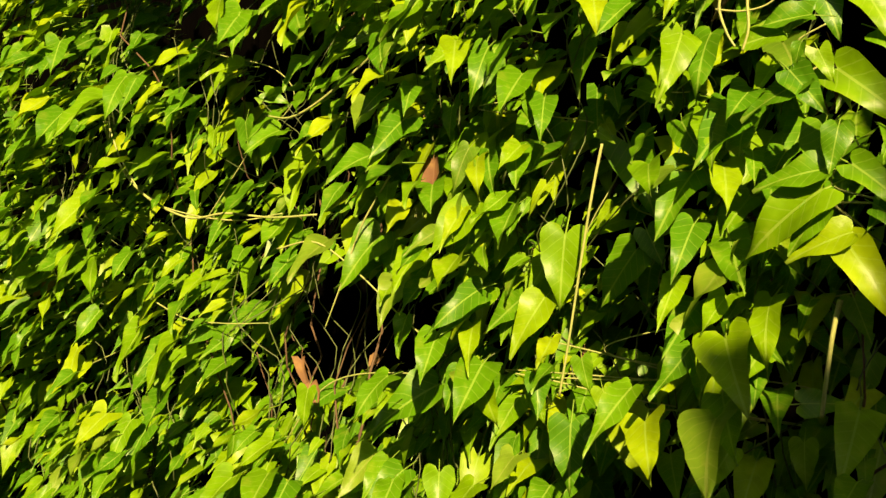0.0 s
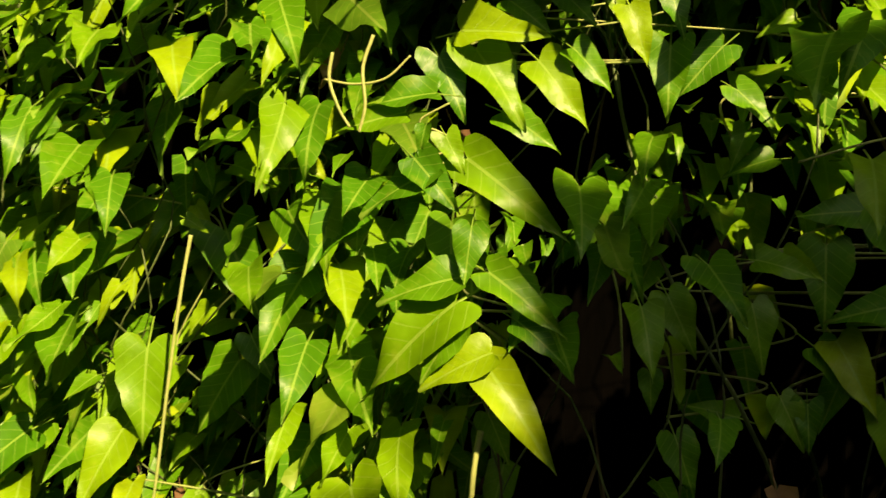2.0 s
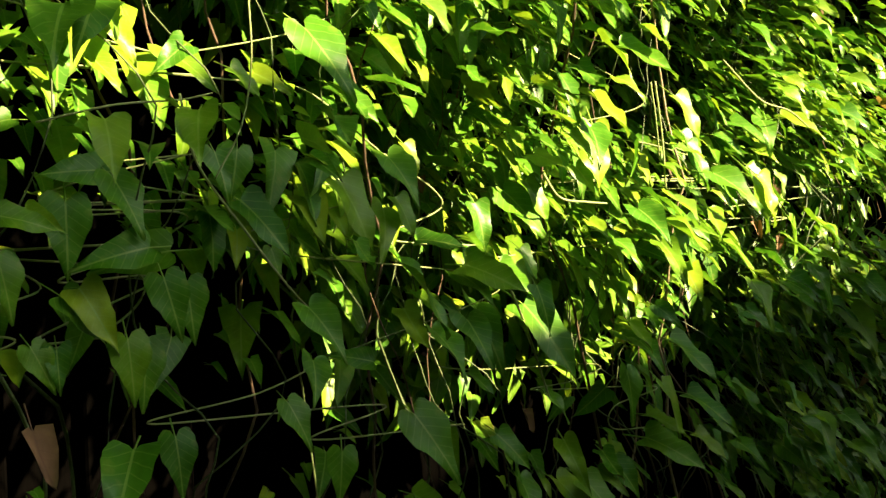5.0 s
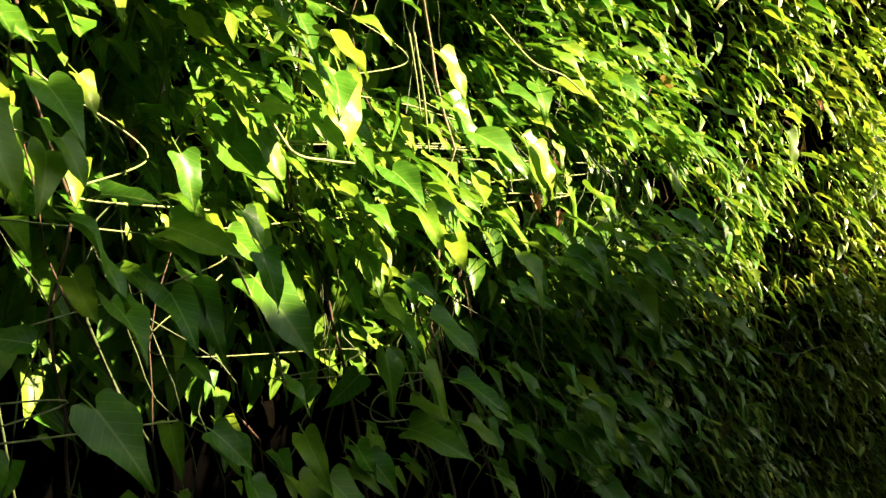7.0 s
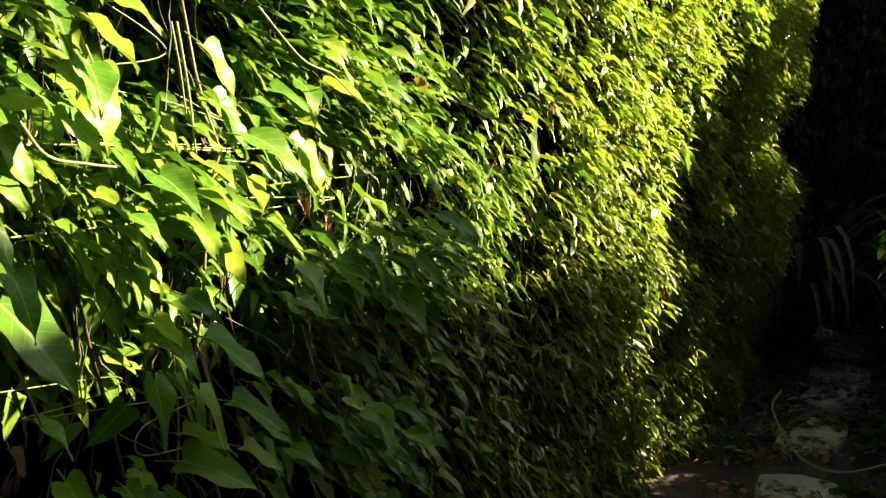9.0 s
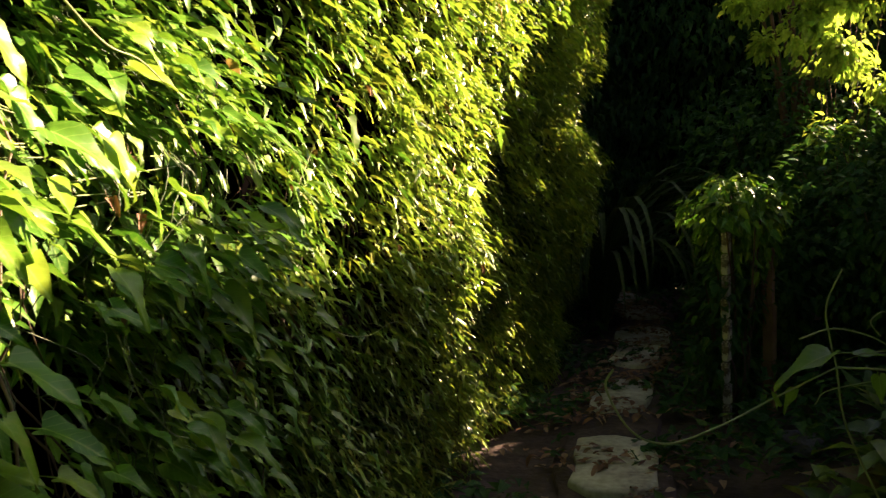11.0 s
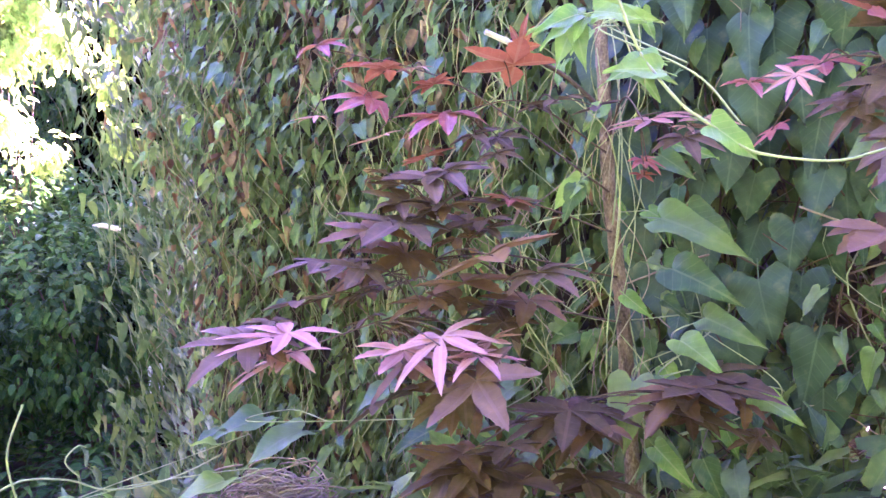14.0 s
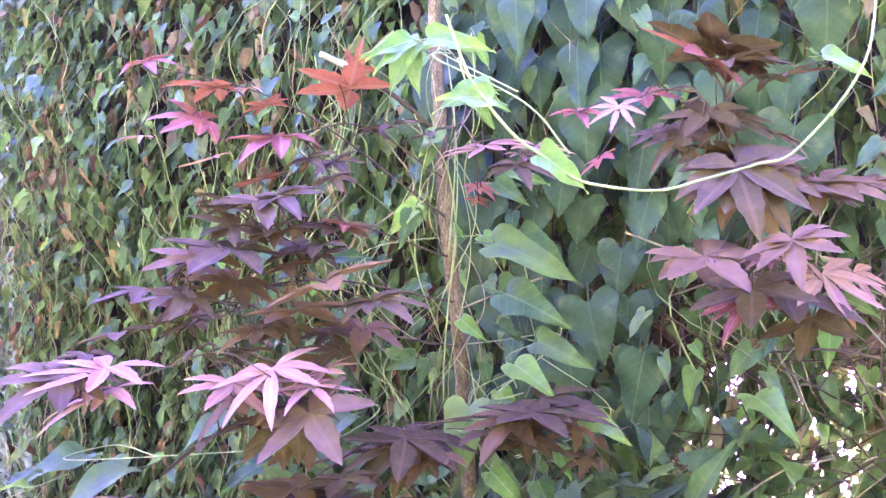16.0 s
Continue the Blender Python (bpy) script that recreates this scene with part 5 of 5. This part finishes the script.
maple_twig((0.632, -1.246, 1.673), [
    (0.718, -1.169, 1.656, 0.038, "red"),
    (0.675, -1.129, 1.652, 0.036, "pink"),
    (0.642, -1.191, 1.672, 0.045, "red"),
    (0.579, -1.153, 1.641, 0.049, "purple"),
    (0.701, -1.273, 1.600, 0.038, "red"),
    (0.540, -1.106, 1.575, 0.081, "purple"),
    (0.605, -1.196, 1.621, 0.052, "purple"),
    (0.536, -1.164, 1.632, 0.046, "purple"),
])
maple_twig((0.519, -1.210, 1.517), [
    (0.587, -1.013, 1.488, 0.067, "purple"),
    (0.516, -1.053, 1.491, 0.047, "pink"),
    (0.551, -1.091, 1.433, 0.047, "red"),
    (0.582, -1.159, 1.713, 0.072, "red"),
    (0.503, -1.165, 1.543, 0.049, "purple"),
    (0.480, -1.183, 1.685, 0.053, "purple"),
])
maple_twig((0.941, -1.490, 1.610), [
    (0.853, -1.286, 1.625, 0.063, "pink"),
    (0.799, -1.352, 1.617, 0.037, "pink"),
    (0.868, -1.382, 1.574, 0.030, "red"),
    (0.872, -1.379, 1.554, 0.021, "red"),
])
maple_twig((0.62, -1.30, 1.56), [
    (0.575, -1.130, 1.477, 0.080, "purple"),
    (0.528, -1.168, 1.588, 0.074, "purple"),
    (0.434, -1.163, 1.557, 0.066, "purple"),
    (0.455, -1.129, 1.448, 0.070, "pink"),
    (0.543, -1.132, 1.430, 0.050, "red"),
    (0.558, -1.205, 1.728, 0.080, "purple"),
])
maple_twig((0.923, -1.450, 1.20), [
    (0.782, -1.176, 1.290, 0.074, "purple"),
    (0.946, -1.143, 1.264, 0.072, "purple"),
    (1.043, -1.119, 1.193, 0.075, "purple"),
])

# ---- vines in front of the fence ----
TOWARDS = np.array((0.0, 1.0, 0.1))
hero_vine("pale green trailing vine leaves over the weeds", LEAVES_YOUNG, [
    (1.776, -1.072, 1.100, 0.029, 0.120, -0.036, 4), (1.766, -1.135, 1.092, -0.045, -0.057, 0.006, 2), (1.732, -1.203, 1.089, -0.022, -0.020, -0.026, 0),
    (1.718, -1.136, 1.058, -0.015, 0.003, -0.050, 0), (1.799, -0.965, 1.004, 0.001, 0.011, 0.034, 0), (1.647, -1.399, 1.120, 0.014, 0.046, 0.021, 4),
    (1.607, -1.358, 1.068, 0.033, 0.110, 0.008, 4), (1.786, -0.996, 1.034, 0.002, 0.034, -0.038, 4)], FENCE, np.array((-0.15, 0.15, 0.6)))
TRAIL = "pale bindweed shoot reaching out over the path"
tendril(TRAIL, [(1.776, -0.585, 1.126), (1.779, -0.572, 1.091), (1.754, -0.608, 1.015), (1.764, -0.693, 0.978), (1.804, -0.837, 0.981), (1.810, -0.942, 1.009), (1.788, -0.992, 1.037), (1.769, -1.081, 1.073)], 0.0034)
tendril(TRAIL, [(1.75, -1.2, 0.75), (1.76, -1.1, 0.95), (1.769, -1.081, 1.073), (1.777, -1.073, 1.123), (1.785, -1.070, 1.195), (1.777, -1.101, 1.265)], 0.0034)
tendril(TRAIL, [(1.827, -1.041, 1.123), (1.799, -1.100, 1.143), (1.766, -1.164, 1.126), (1.739, -1.211, 1.096), (1.709, -1.269, 1.083), (1.677, -1.334, 1.084), (1.642, -1.405, 1.099)], 0.0026)
tendril(TRAIL, [(1.757, -1.181, 1.125), (1.768, -1.165, 1.155), (1.760, -1.185, 1.175), (1.753, -1.197, 1.169)], 0.0022)
tendril(TRAIL, [(1.769, -1.081, 1.073), (1.705, -1.162, 1.069), (1.637, -1.184, 1.049), (1.575, -1.183, 0.990), (1.55, -1.2, 0.80)], 0.0034)
tendril("pale sunlit bindweed stem hanging in a loop before the maple", [(0.849, -1.040, 1.758), (0.833, -1.039, 1.707), (0.819, -1.040, 1.676), (0.784, -1.025, 1.629), (0.756, -1.020, 1.606), (0.735, -1.024, 1.588), (0.707, -1.020, 1.573),
        (0.642, -1.026, 1.562), (0.595, -1.018, 1.571), (0.545, -1.012, 1.583), (0.505, -1.013, 1.597), (0.44, -1.02, 1.68), (0.42, -1.05, 1.80)], 0.0026)
hero_vine("fresh green vine with thin leaves before the maple", LEAVES_YOUNG, [
    (0.805, -1.043, 1.667, 0.052, 0.025, 0.010, 4), (0.756, -1.020, 1.606, -0.052, 0.003, -0.037, 4), (0.897, -1.077, 1.740, 0.046, 0.024, -0.012, 4),
    (0.891, -1.078, 1.733, 0.012, 0.011, -0.025, 2), (0.878, -1.082, 1.742, -0.056, -0.003, -0.007, 4), (0.909, -1.073, 1.728, 0.029, 0.017, -0.018, 4)], FENCE, TOWARDS)
hero_vine("green vine with heart-shaped leaves twining up the maple trunk", LEAVES_MIX, [
    (0.914, -1.423, 1.237, 0.016, 0.033, -0.092, 0), (0.856, -1.434, 1.417, -0.098, 0.000, -0.041, 4), (0.839, -1.428, 1.301, -0.053, 0.001, -0.026, 4),
    (0.726, -1.451, 1.214, -0.053, 0.000, -0.021, 4), (0.876, -1.405, 1.151, -0.053, 0.007, -0.053, 4), (0.781, -1.433, 1.175, -0.016, 0.009, -0.040, 0)], FENCE, TOWARDS)
hero_vine("green vine with heart-shaped leaves twining up the maple trunk", LEAVES_MIX, [
    (0.882, -1.438, 1.304, -0.004, 0.009, -0.033, 0), (0.808, -1.481, 1.331, -0.080, -0.001, -0.027, 4), (0.824, -1.491, 1.498, -0.075, 0.004, -0.051, 4),
    (0.871, -1.436, 1.252, -0.017, 0.007, -0.033, 0), (1.024, -1.423, 1.334, -0.035, 0.002, -0.026, 0), (1.104, -1.414, 1.479, -0.054, -0.004, 0.002, 4)], FENCE, TOWARDS)

hero_vine("fresh green vine with pointed leaves beside the maple trunk", LEAVES_YOUNG, [
    (0.858, -1.276, 1.188, -0.050, 0.055, -0.031, 8),
    (0.726, -1.306, 1.253, -0.048, 0.053, -0.007, 3),
    (0.771, -1.315, 1.210, -0.019, 0.040, -0.028, 0),
    (0.825, -1.325, 1.325, -0.053, 0.063, -0.016, 3),
], FENCE, TOWARDS)
hero_vine("fresh green vine with pointed leaves beside the maple trunk", LEAVES_MIX, [
    (0.886, -1.278, 1.277, 0.008, 0.069, -0.076, 0),
    (0.848, -1.316, 1.272, -0.016, 0.050, -0.020, 0),
    (0.793, -1.353, 1.352, -0.068, 0.080, -0.012, 8),
    (0.834, -1.351, 1.421, -0.078, 0.079, -0.021, 3),
    (0.847, -1.355, 1.493, -0.112, 0.074, -0.032, 8),
], FENCE, TOWARDS)
hero_vine("bright young vine leaves at the top of the maple", LEAVES_YOUNG, [
    (0.910, -1.171, 1.752, 0.044, 0.070, -0.003, 8),
    (0.893, -1.175, 1.756, -0.073, 0.049, -0.013, 8),
    (0.921, -1.190, 1.750, 0.022, 0.049, -0.047, 3),
    (0.925, -1.189, 1.757, -0.022, 0.052, -0.059, 8),
    (0.817, -1.102, 1.685, 0.048, 0.051, -0.011, 3),
], FENCE, TOWARDS)
hero_vine("fresh green vine shoot with pointed leaves on the fence", LEAVES_YOUNG, [
    (0.445, -1.173, 1.702, -0.037, 0.046, -0.020, 8),
    (0.448, -1.173, 1.699, 0.016, 0.022, 0.013, 0),
], FENCE, TOWARDS)
hero_vine("fresh green vine shoot with pointed leaves on the fence", LEAVES_YOUNG, [
    (0.428, -1.204, 1.425, -0.030, 0.046, -0.009, 8),
    (0.490, -1.433, 1.251, -0.035, 0.097, -0.012, 3),
    (0.453, -1.412, 1.162, 0.001, 0.081, 0.005, 0),
], FENCE, TOWARDS)

hero_vine("pale green broad weed leaves below the maple", LEAVES_MIX, [
    (1.703, -1.645, 1.098, 0.062, 0.118, 0.001, 4),
    (1.575, -1.577, 1.095, 0.051, 0.132, -0.001, 3),
    (1.227, -1.423, 1.160, 0.049, 0.091, -0.005, 4),
    (1.289, -1.396, 1.238, 0.043, 0.095, -0.017, 8),
    (1.679, -1.457, 1.126, 0.009, 0.068, 0.008, 3),
    (1.156, -1.370, 1.187, -0.062, 0.033, -0.032, 4),
    (1.103, -1.441, 1.225, 0.034, 0.070, -0.016, 3),
], FENCE, np.array((-0.1, 0.55, 0.8)))


def trunk_vine(seed, z0, z1, young):
    """A vine that winds up the maple's trunk, its leaves standing off on both sides."""
    r = random.Random(seed)
    zs = np.arange(z0, z1, 0.018)
    turn = r.uniform(0, 6.28) + 7.0 * (zs - z0)
    xs = 0.915 + 0.09 * np.maximum(zs - 1.05, 0) * 0.6 + 0.026 * np.cos(turn)
    ys = -1.445 - 0.16 * np.maximum(zs - 1.2, 0) + 0.024 * np.sin(turn) + 0.012
    line = np.column_stack((xs, ys, zs))
    root = thing("trunk_vine", "green vine with pointed leaves winding up the maple trunk", "vine", tuple(line[0]), "vines on the maple trunk")
    inv = Matrix.Translation(-Vector(line[0]))
    v, f = tube(line - line[0], 0.0014, 5, 0.7)
    part("stem", mesh_from("vine_stem", v, f, None, STEM_GREEN), root)
    for k, p in enumerate(line[1::3]):
        side = 1 if k % 2 else -1
        size = r.uniform(0.038, 0.075)
        p = p + np.array((side * r.uniform(0.015, 0.09), r.uniform(0.0, 0.06), r.uniform(-0.015, 0.015)))
        tip = np.array((side * r.uniform(0.2, 1.0), r.uniform(0.0, 0.7), -r.uniform(0.2, 0.9)))
        face = np.array((r.uniform(-0.4, 0.4), r.uniform(0.5, 1.1), r.uniform(0.3, 0.9)))
        pool = LEAVES_YOUNG if r.random() < young else LEAVES_MIX
        part("leaf", r.choice(pool), root, "", inv @ leaf_pose(p, tip, face, size))


trunk_vine(71, 1.02, 1.42, 0.25)
trunk_vine(72, 1.25, 1.72, 0.45)
trunk_vine(73, 1.48, 1.84, 0.6)


def broad_vine(q, z0, z1, seed):
    """A hanging run of broad dark heart leaves that overlap like tiles."""
    r = random.Random(seed)
    p0 = FENCE.at(q, 0.05, z0)
    root = thing("broad_leaf_vine", "vine with broad dull blue-green heart leaves hanging like tiles", "vine", tuple(p0), "broad-leaved vines on the fence")
    inv = Matrix.Translation(-Vector(p0))
    line = climb(FENCE, q, z0, z1, 0.0, 0.03, 0.05, 0.04, seed * 1.7)
    v, f = tube(line - p0, 0.002, 5)
    part("stem", mesh_from("vine_stem", v, f, None, STEM_BROWN), root)
    for i, p in enumerate(line[::2]):
        size = r.uniform(0.075, 0.12)
        tip = -UP + FENCE.n * r.uniform(0.05, 0.4) + FENCE.d * r.uniform(-0.3, 0.3)
        face = FENCE.n + UP * r.uniform(0.0, 0.35) + FENCE.d * r.uniform(-0.3, 0.3)
        part("leaf", r.choice(LEAVES_BROAD), root, "", inv @ leaf_pose(p + FENCE.d * r.uniform(-0.04, 0.04) + FENCE.n * r.uniform(0.03, 0.10), tip, face, size))


for k in range(12):
    q = -0.46 + 0.056 * k
    broad_vine(q, 1.55 if q < -0.26 else 1.22, min(fence_top(q) - 0.05, 2.15), 60 + k)
for k in range(9):
    q = -0.68 + 0.06 * k
    vine("fence_vine", "fresh green vine with pointed leaves over brown twigs", FENCE, q, rng.uniform(0.85, 1.0), rng.uniform(1.2, 1.42), LEAVES_MIX if k % 2 else LEAVES_YOUNG, 0.06, 0.035, 0.065, rng.uniform(-0.2, 0.2), "fresh vines over the low gap", 200 + k * 1.3)
for k in range(8):
    z0, x0 = rng.uniform(1.1, 1.45), rng.uniform(0.86, 1.04)
    reach = rng.uniform(0.15, 0.35)
    line = [(x0, -1.44, z0)] + [(x0 + rng.uniform(-0.035, 0.035), -1.43 + rng.uniform(-0.02, 0.02), z0 + reach * g) for g in (0.3, 0.6, 0.8)] + [(x0 + rng.uniform(-0.08, 0.08), -1.44, z0 + reach)]
    tendril("yellow-green vine stem twisting beside the maple trunk", line, rng.uniform(0.0010, 0.0018), STEM_YOUNG)
r = random.Random(91)
for k in range(9):
    a = np.array((1.02 + 0.013 * k, -1.24 + r.uniform(-0.03, 0.03), 1.08 + r.uniform(-0.03, 0.03)))
    turn = r.uniform(0, 6.28)
    line = [a + np.array((0.05 * math.cos(turn + 0.9 * g) + 0.012 * g, 0.02 * math.sin(turn + g), 0.035 * math.sin(turn + 0.9 * g) + 0.008 * g)) for g in range(6)]
    tendril("bright yellow-green curling vine stem below the maple", line, r.uniform(0.0016, 0.0024), STEM_YOUNG)
for k in range(12):
    x, z = r.uniform(0.86, 1.16), r.uniform(1.45, 1.85)
    drop = r.uniform(0.15, 0.42)
    line = [(x + r.uniform(-0.02, 0.02) + 0.05 * (r.random() - 0.5) * g, -1.49 - 0.25 * (x - 0.9) + r.uniform(-0.02, 0.02), z - drop * g / 4) for g in range(5)]
    tendril("yellowish vine stem hanging beside the maple trunk", line, r.uniform(0.0012, 0.0022), STEM_YOUNG if k % 3 else STEM_DRY)
for k in range(26):
    q = -1.1 + 3.0 * (k + 0.5) / 26
    vine("fence_vine", "thin green vine with small leaves hanging on the fence", FENCE, q, rng.uniform(0.7, 0.95), min(fence_top(q), rng.uniform(1.8, 2.2)), LEAVES_MIX, 0.042, 0.035, 0.068, rng.uniform(-0.1, 0.1), "thin vines on the fence", 200 + k * 1.9, radius=0.0018, young=0.1, out=0.06)

dry = thing("withered_leaves", "brown withered leaves caught in the creeper", "dry leaves", kind="stuff")
p, size = cover(FENCE, -1.2, 2.0, 0.7, 90, 0.03, 0.06, 0.02, 0.0, seed=15.0)
tip, face = hang(FENCE, len(p), 0.3, 1.0, 0.2)
tagged(part("leaves", leaf_mass("withered", CURLED, p + 0.04 * FENCE.n, tip, face, size, LEAF_DRY), dry), kind="stuff")
p, size = cover(HEDGE, -1.3, 5.5, 0.7, 8, 0.025, 0.065, 0.1, 0.0, seed=16.0)
tip, face = hang(HEDGE, len(p), 0.5, 1.0, 0.3)
tagged(part("leaves", leaf_mass("withered_hedge", CURLED, p, tip, face, size, LEAF_DRY), dry), kind="stuff")


def withered_bunch(q, z, count, seed):
    """A hanging bunch of curled dead leaves on dry stalks."""
    r = random.Random(seed)
    p0 = FENCE.at(q, FENCE.depth(q, z) + 0.05, z)
    root = thing("withered_bunch", "hanging bunch of curled brown dead leaves in the creeper", "dry leaves", tuple(p0), "dead leaf bunches on the fence")
    inv = Matrix.Translation(-Vector(p0))
    part("stalk", tubes("bunch_stalk", [(smooth_line([(0, 0, 0.06), (0.004, 0.004, 0.0), (-0.006, 0.0, -0.11)], 8), 0.0013)], STEM_DRY, 5, 0.6), root)
    for k in range(count):
        p = p0 + FENCE.d * r.uniform(-0.03, 0.03) + FENCE.n * r.uniform(-0.02, 0.03) + UP * r.uniform(-0.13, 0.04)
        tip = -UP + FENCE.d * r.uniform(-0.5, 0.5) + FENCE.n * r.uniform(-0.1, 0.4)
        part("dead_leaf", DEAD[k % 2], root, "", inv @ leaf_pose(p, tip, FENCE.n + FENCE.d * r.uniform(-0.8, 0.8) + 0.1 * UP, r.uniform(0.03, 0.055)))


for k, (q, z, count) in enumerate(((1.38, 1.83, 9), (1.0, 1.95, 10), (0.81, 1.90, 9), (1.30, 1.68, 8), (0.58, 1.93, 10), (0.99, 1.36, 7), (0.79, 1.22, 9), (0.62, 1.70, 5), (0.33, 1.20, 3), (0.27, 1.19, 3), (-0.35, 1.22, 5), (-0.55, 1.72, 6), (-0.33, 1.14, 4))):
    withered_bunch(q, z, count, 500 + k)


def straw_ball(x, y, z, r0, count):
    """A tangle of dry straw."""
    root = thing("straw_tangle", "ball of tangled pale dry straw on the weeds", "straw", (x, y, z))
    lines = []
    for k in range(count):
        a, b = unit(rng.normal(0, 1, 3)), unit(rng.normal(0, 1, 3))
        t = np.linspace(0, rng.uniform(1.5, 4.0), 12)[:, None]
        lines.append((r0 * rng.uniform(0.5, 1.0) * (np.cos(t) * a + np.sin(t) * b) * np.array((1.3, 1.0, 0.62)) + rng.normal(0, 0.025, 3), 0.0020))
    for line in lines:
        part("straw", tubes("straw", [line], STEM_DRY, 4), root)


straw_ball(1.70, -1.66, 0.90, 0.10, 230)


def box_part(name, parent, mat, w, d, h, at, turn=0.0, bevel=0.004):
    bm = bmesh.new()
    bmesh.ops.create_cube(bm, size=1)
    bmesh.ops.scale(bm, vec=(w, d, h), verts=bm.verts)
    bmesh.ops.bevel(bm, geom=bm.edges, offset=bevel, segments=2, affect="EDGES")
    me = bpy.data.meshes.new(name)
    bm.to_mesh(me)
    bm.free()
    me.materials.append(mat)
    return part(name, me, parent, "", Matrix.Translation(at) @ Matrix.Rotation(turn, 4, "Z"))


marker = thing("marker_post", "short grey metal post with a white cap", "post", (2.352, -1.799, 0))
box_part("shaft", marker, GREY_METAL, 0.055, 0.055, 0.57, (0, 0, 0.285), 0.6)
box_part("cap", marker, WHITE_METAL, 0.062, 0.062, 0.03, (0, 0, 0.585), 0.6)
lantern = thing("garden_lantern", "small white framed lantern on a dark stake", "lantern", (4.02, -4.205, 0))
box_part("stake", lantern, SHADE_BLACK, 0.03, 0.03, 0.48, (0, 0, 0.24), 0.7)
for z in (0.475, 0.60):
    box_part("plate", lantern, WHITE_METAL, 0.085, 0.085, 0.022, (0, 0, z), 0.7)
for a in range(4):
    box_part("corner", lantern, WHITE_METAL, 0.014, 0.014, 0.11, (0.045 * math.cos(0.7 + math.pi / 4 + a * math.pi / 2), 0.045 * math.sin(0.7 + math.pi / 4 + a * math.pi / 2), 0.537), 0.7, 0.002)
box_part("lamp_glass", lantern, GREY_METAL, 0.05, 0.05, 0.10, (0, 0, 0.537), 0.7)
stick = thing("fallen_stick", "pale bare stick lying across the shrubs", "stick", (3.9, -3.75, 1.42))
v, f = tube(smooth_line([(-0.28, 0.22, 0.0), (0.0, 0.0, 0.01), (0.2, -0.16, 0.0)], 12), 0.014, 7, 0.8)
part("wood", mesh_from("stick", v, f, None, BARK_PALE), stick)


def rock(x, y, w, label):
    bm = bmesh.new()
    bmesh.ops.create_icosphere(bm, subdivisions=3, radius=1)
    for q in bm.verts:
        q.co *= 1 + 0.3 * noise.noise(q.co * 1.6 + Vector((x, y, 0)))
        q.co = Vector((q.co.x * w, q.co.y * w * 0.7, q.co.z * w * 0.5))
    me = bpy.data.meshes.new("rock")
    bm.to_mesh(me)
    bm.free()
    me.materials.append(ROCK)
    ob = tagged(new("rock", me), label, "rock")
    ob.location = (x, y, 0.2 * w)


rock(3.9, -2.9, 0.14, "dark blue-grey rock among the weeds")


# ---- unseen tree added to cut the skylight over the path ----
tree = thing("skylight_block_tree", "unseen tree added to cut skylight over the path", "tree", (1.4, 3.4, 0))
v, f = tube(smooth_line([(0, 0, 0), (0.1, -0.1, 2.0), (0.0, -0.3, 4.0), (0.1, -0.6, 5.4)], 24), 0.2, 10, 0.5)
part("trunk", mesh_from("tree_trunk", v, f, None, BARK), tree)
lines = []
for k in range(14):
    a = k * 0.45 + 0.2
    end = np.array((5.5 * math.cos(a), 2.6 * math.sin(a) - 1.6, 5.2))
    lines.append((smooth_line([(0.0, -0.3, 4.0), tuple(0.5 * end + np.array((0, 0, 2.6))), tuple(end)], 14), 0.05))
part("limb", tubes("tree_limbs", lines, BARK, 6, 0.3), tree)
n = 6000
p = np.column_stack((rng.uniform(-6.0, 8.0, n), rng.uniform(-3.0, 1.6, n), rng.uniform(4.8, 5.7, n)))
# Leaves hung behind the hedge to block low skylight.
curtain = np.column_stack((rng.uniform(-6.0, 8.0, 3200), rng.uniform(-0.6, 0.6, 3200), rng.uniform(1.9, 5.0, 3200)))
curtain[:, 1] -= 0.3 * curtain[:, 0]
p = np.vstack((p, curtain)) - np.array((1.4, 0, 0))
p = p[np.array([lumpy(*q, 0.8, 31) > -0.5 for q in p])]
tagged(part("crown", leaf_mass("tree_crown", TINY, p, rng.normal(0, 1, (len(p), 3)), UP + rng.normal(0, 0.6, (len(p), 3)), rng.uniform(0.22, 0.36, len(p)), LEAF_SHADED), tree), kind="stuff")
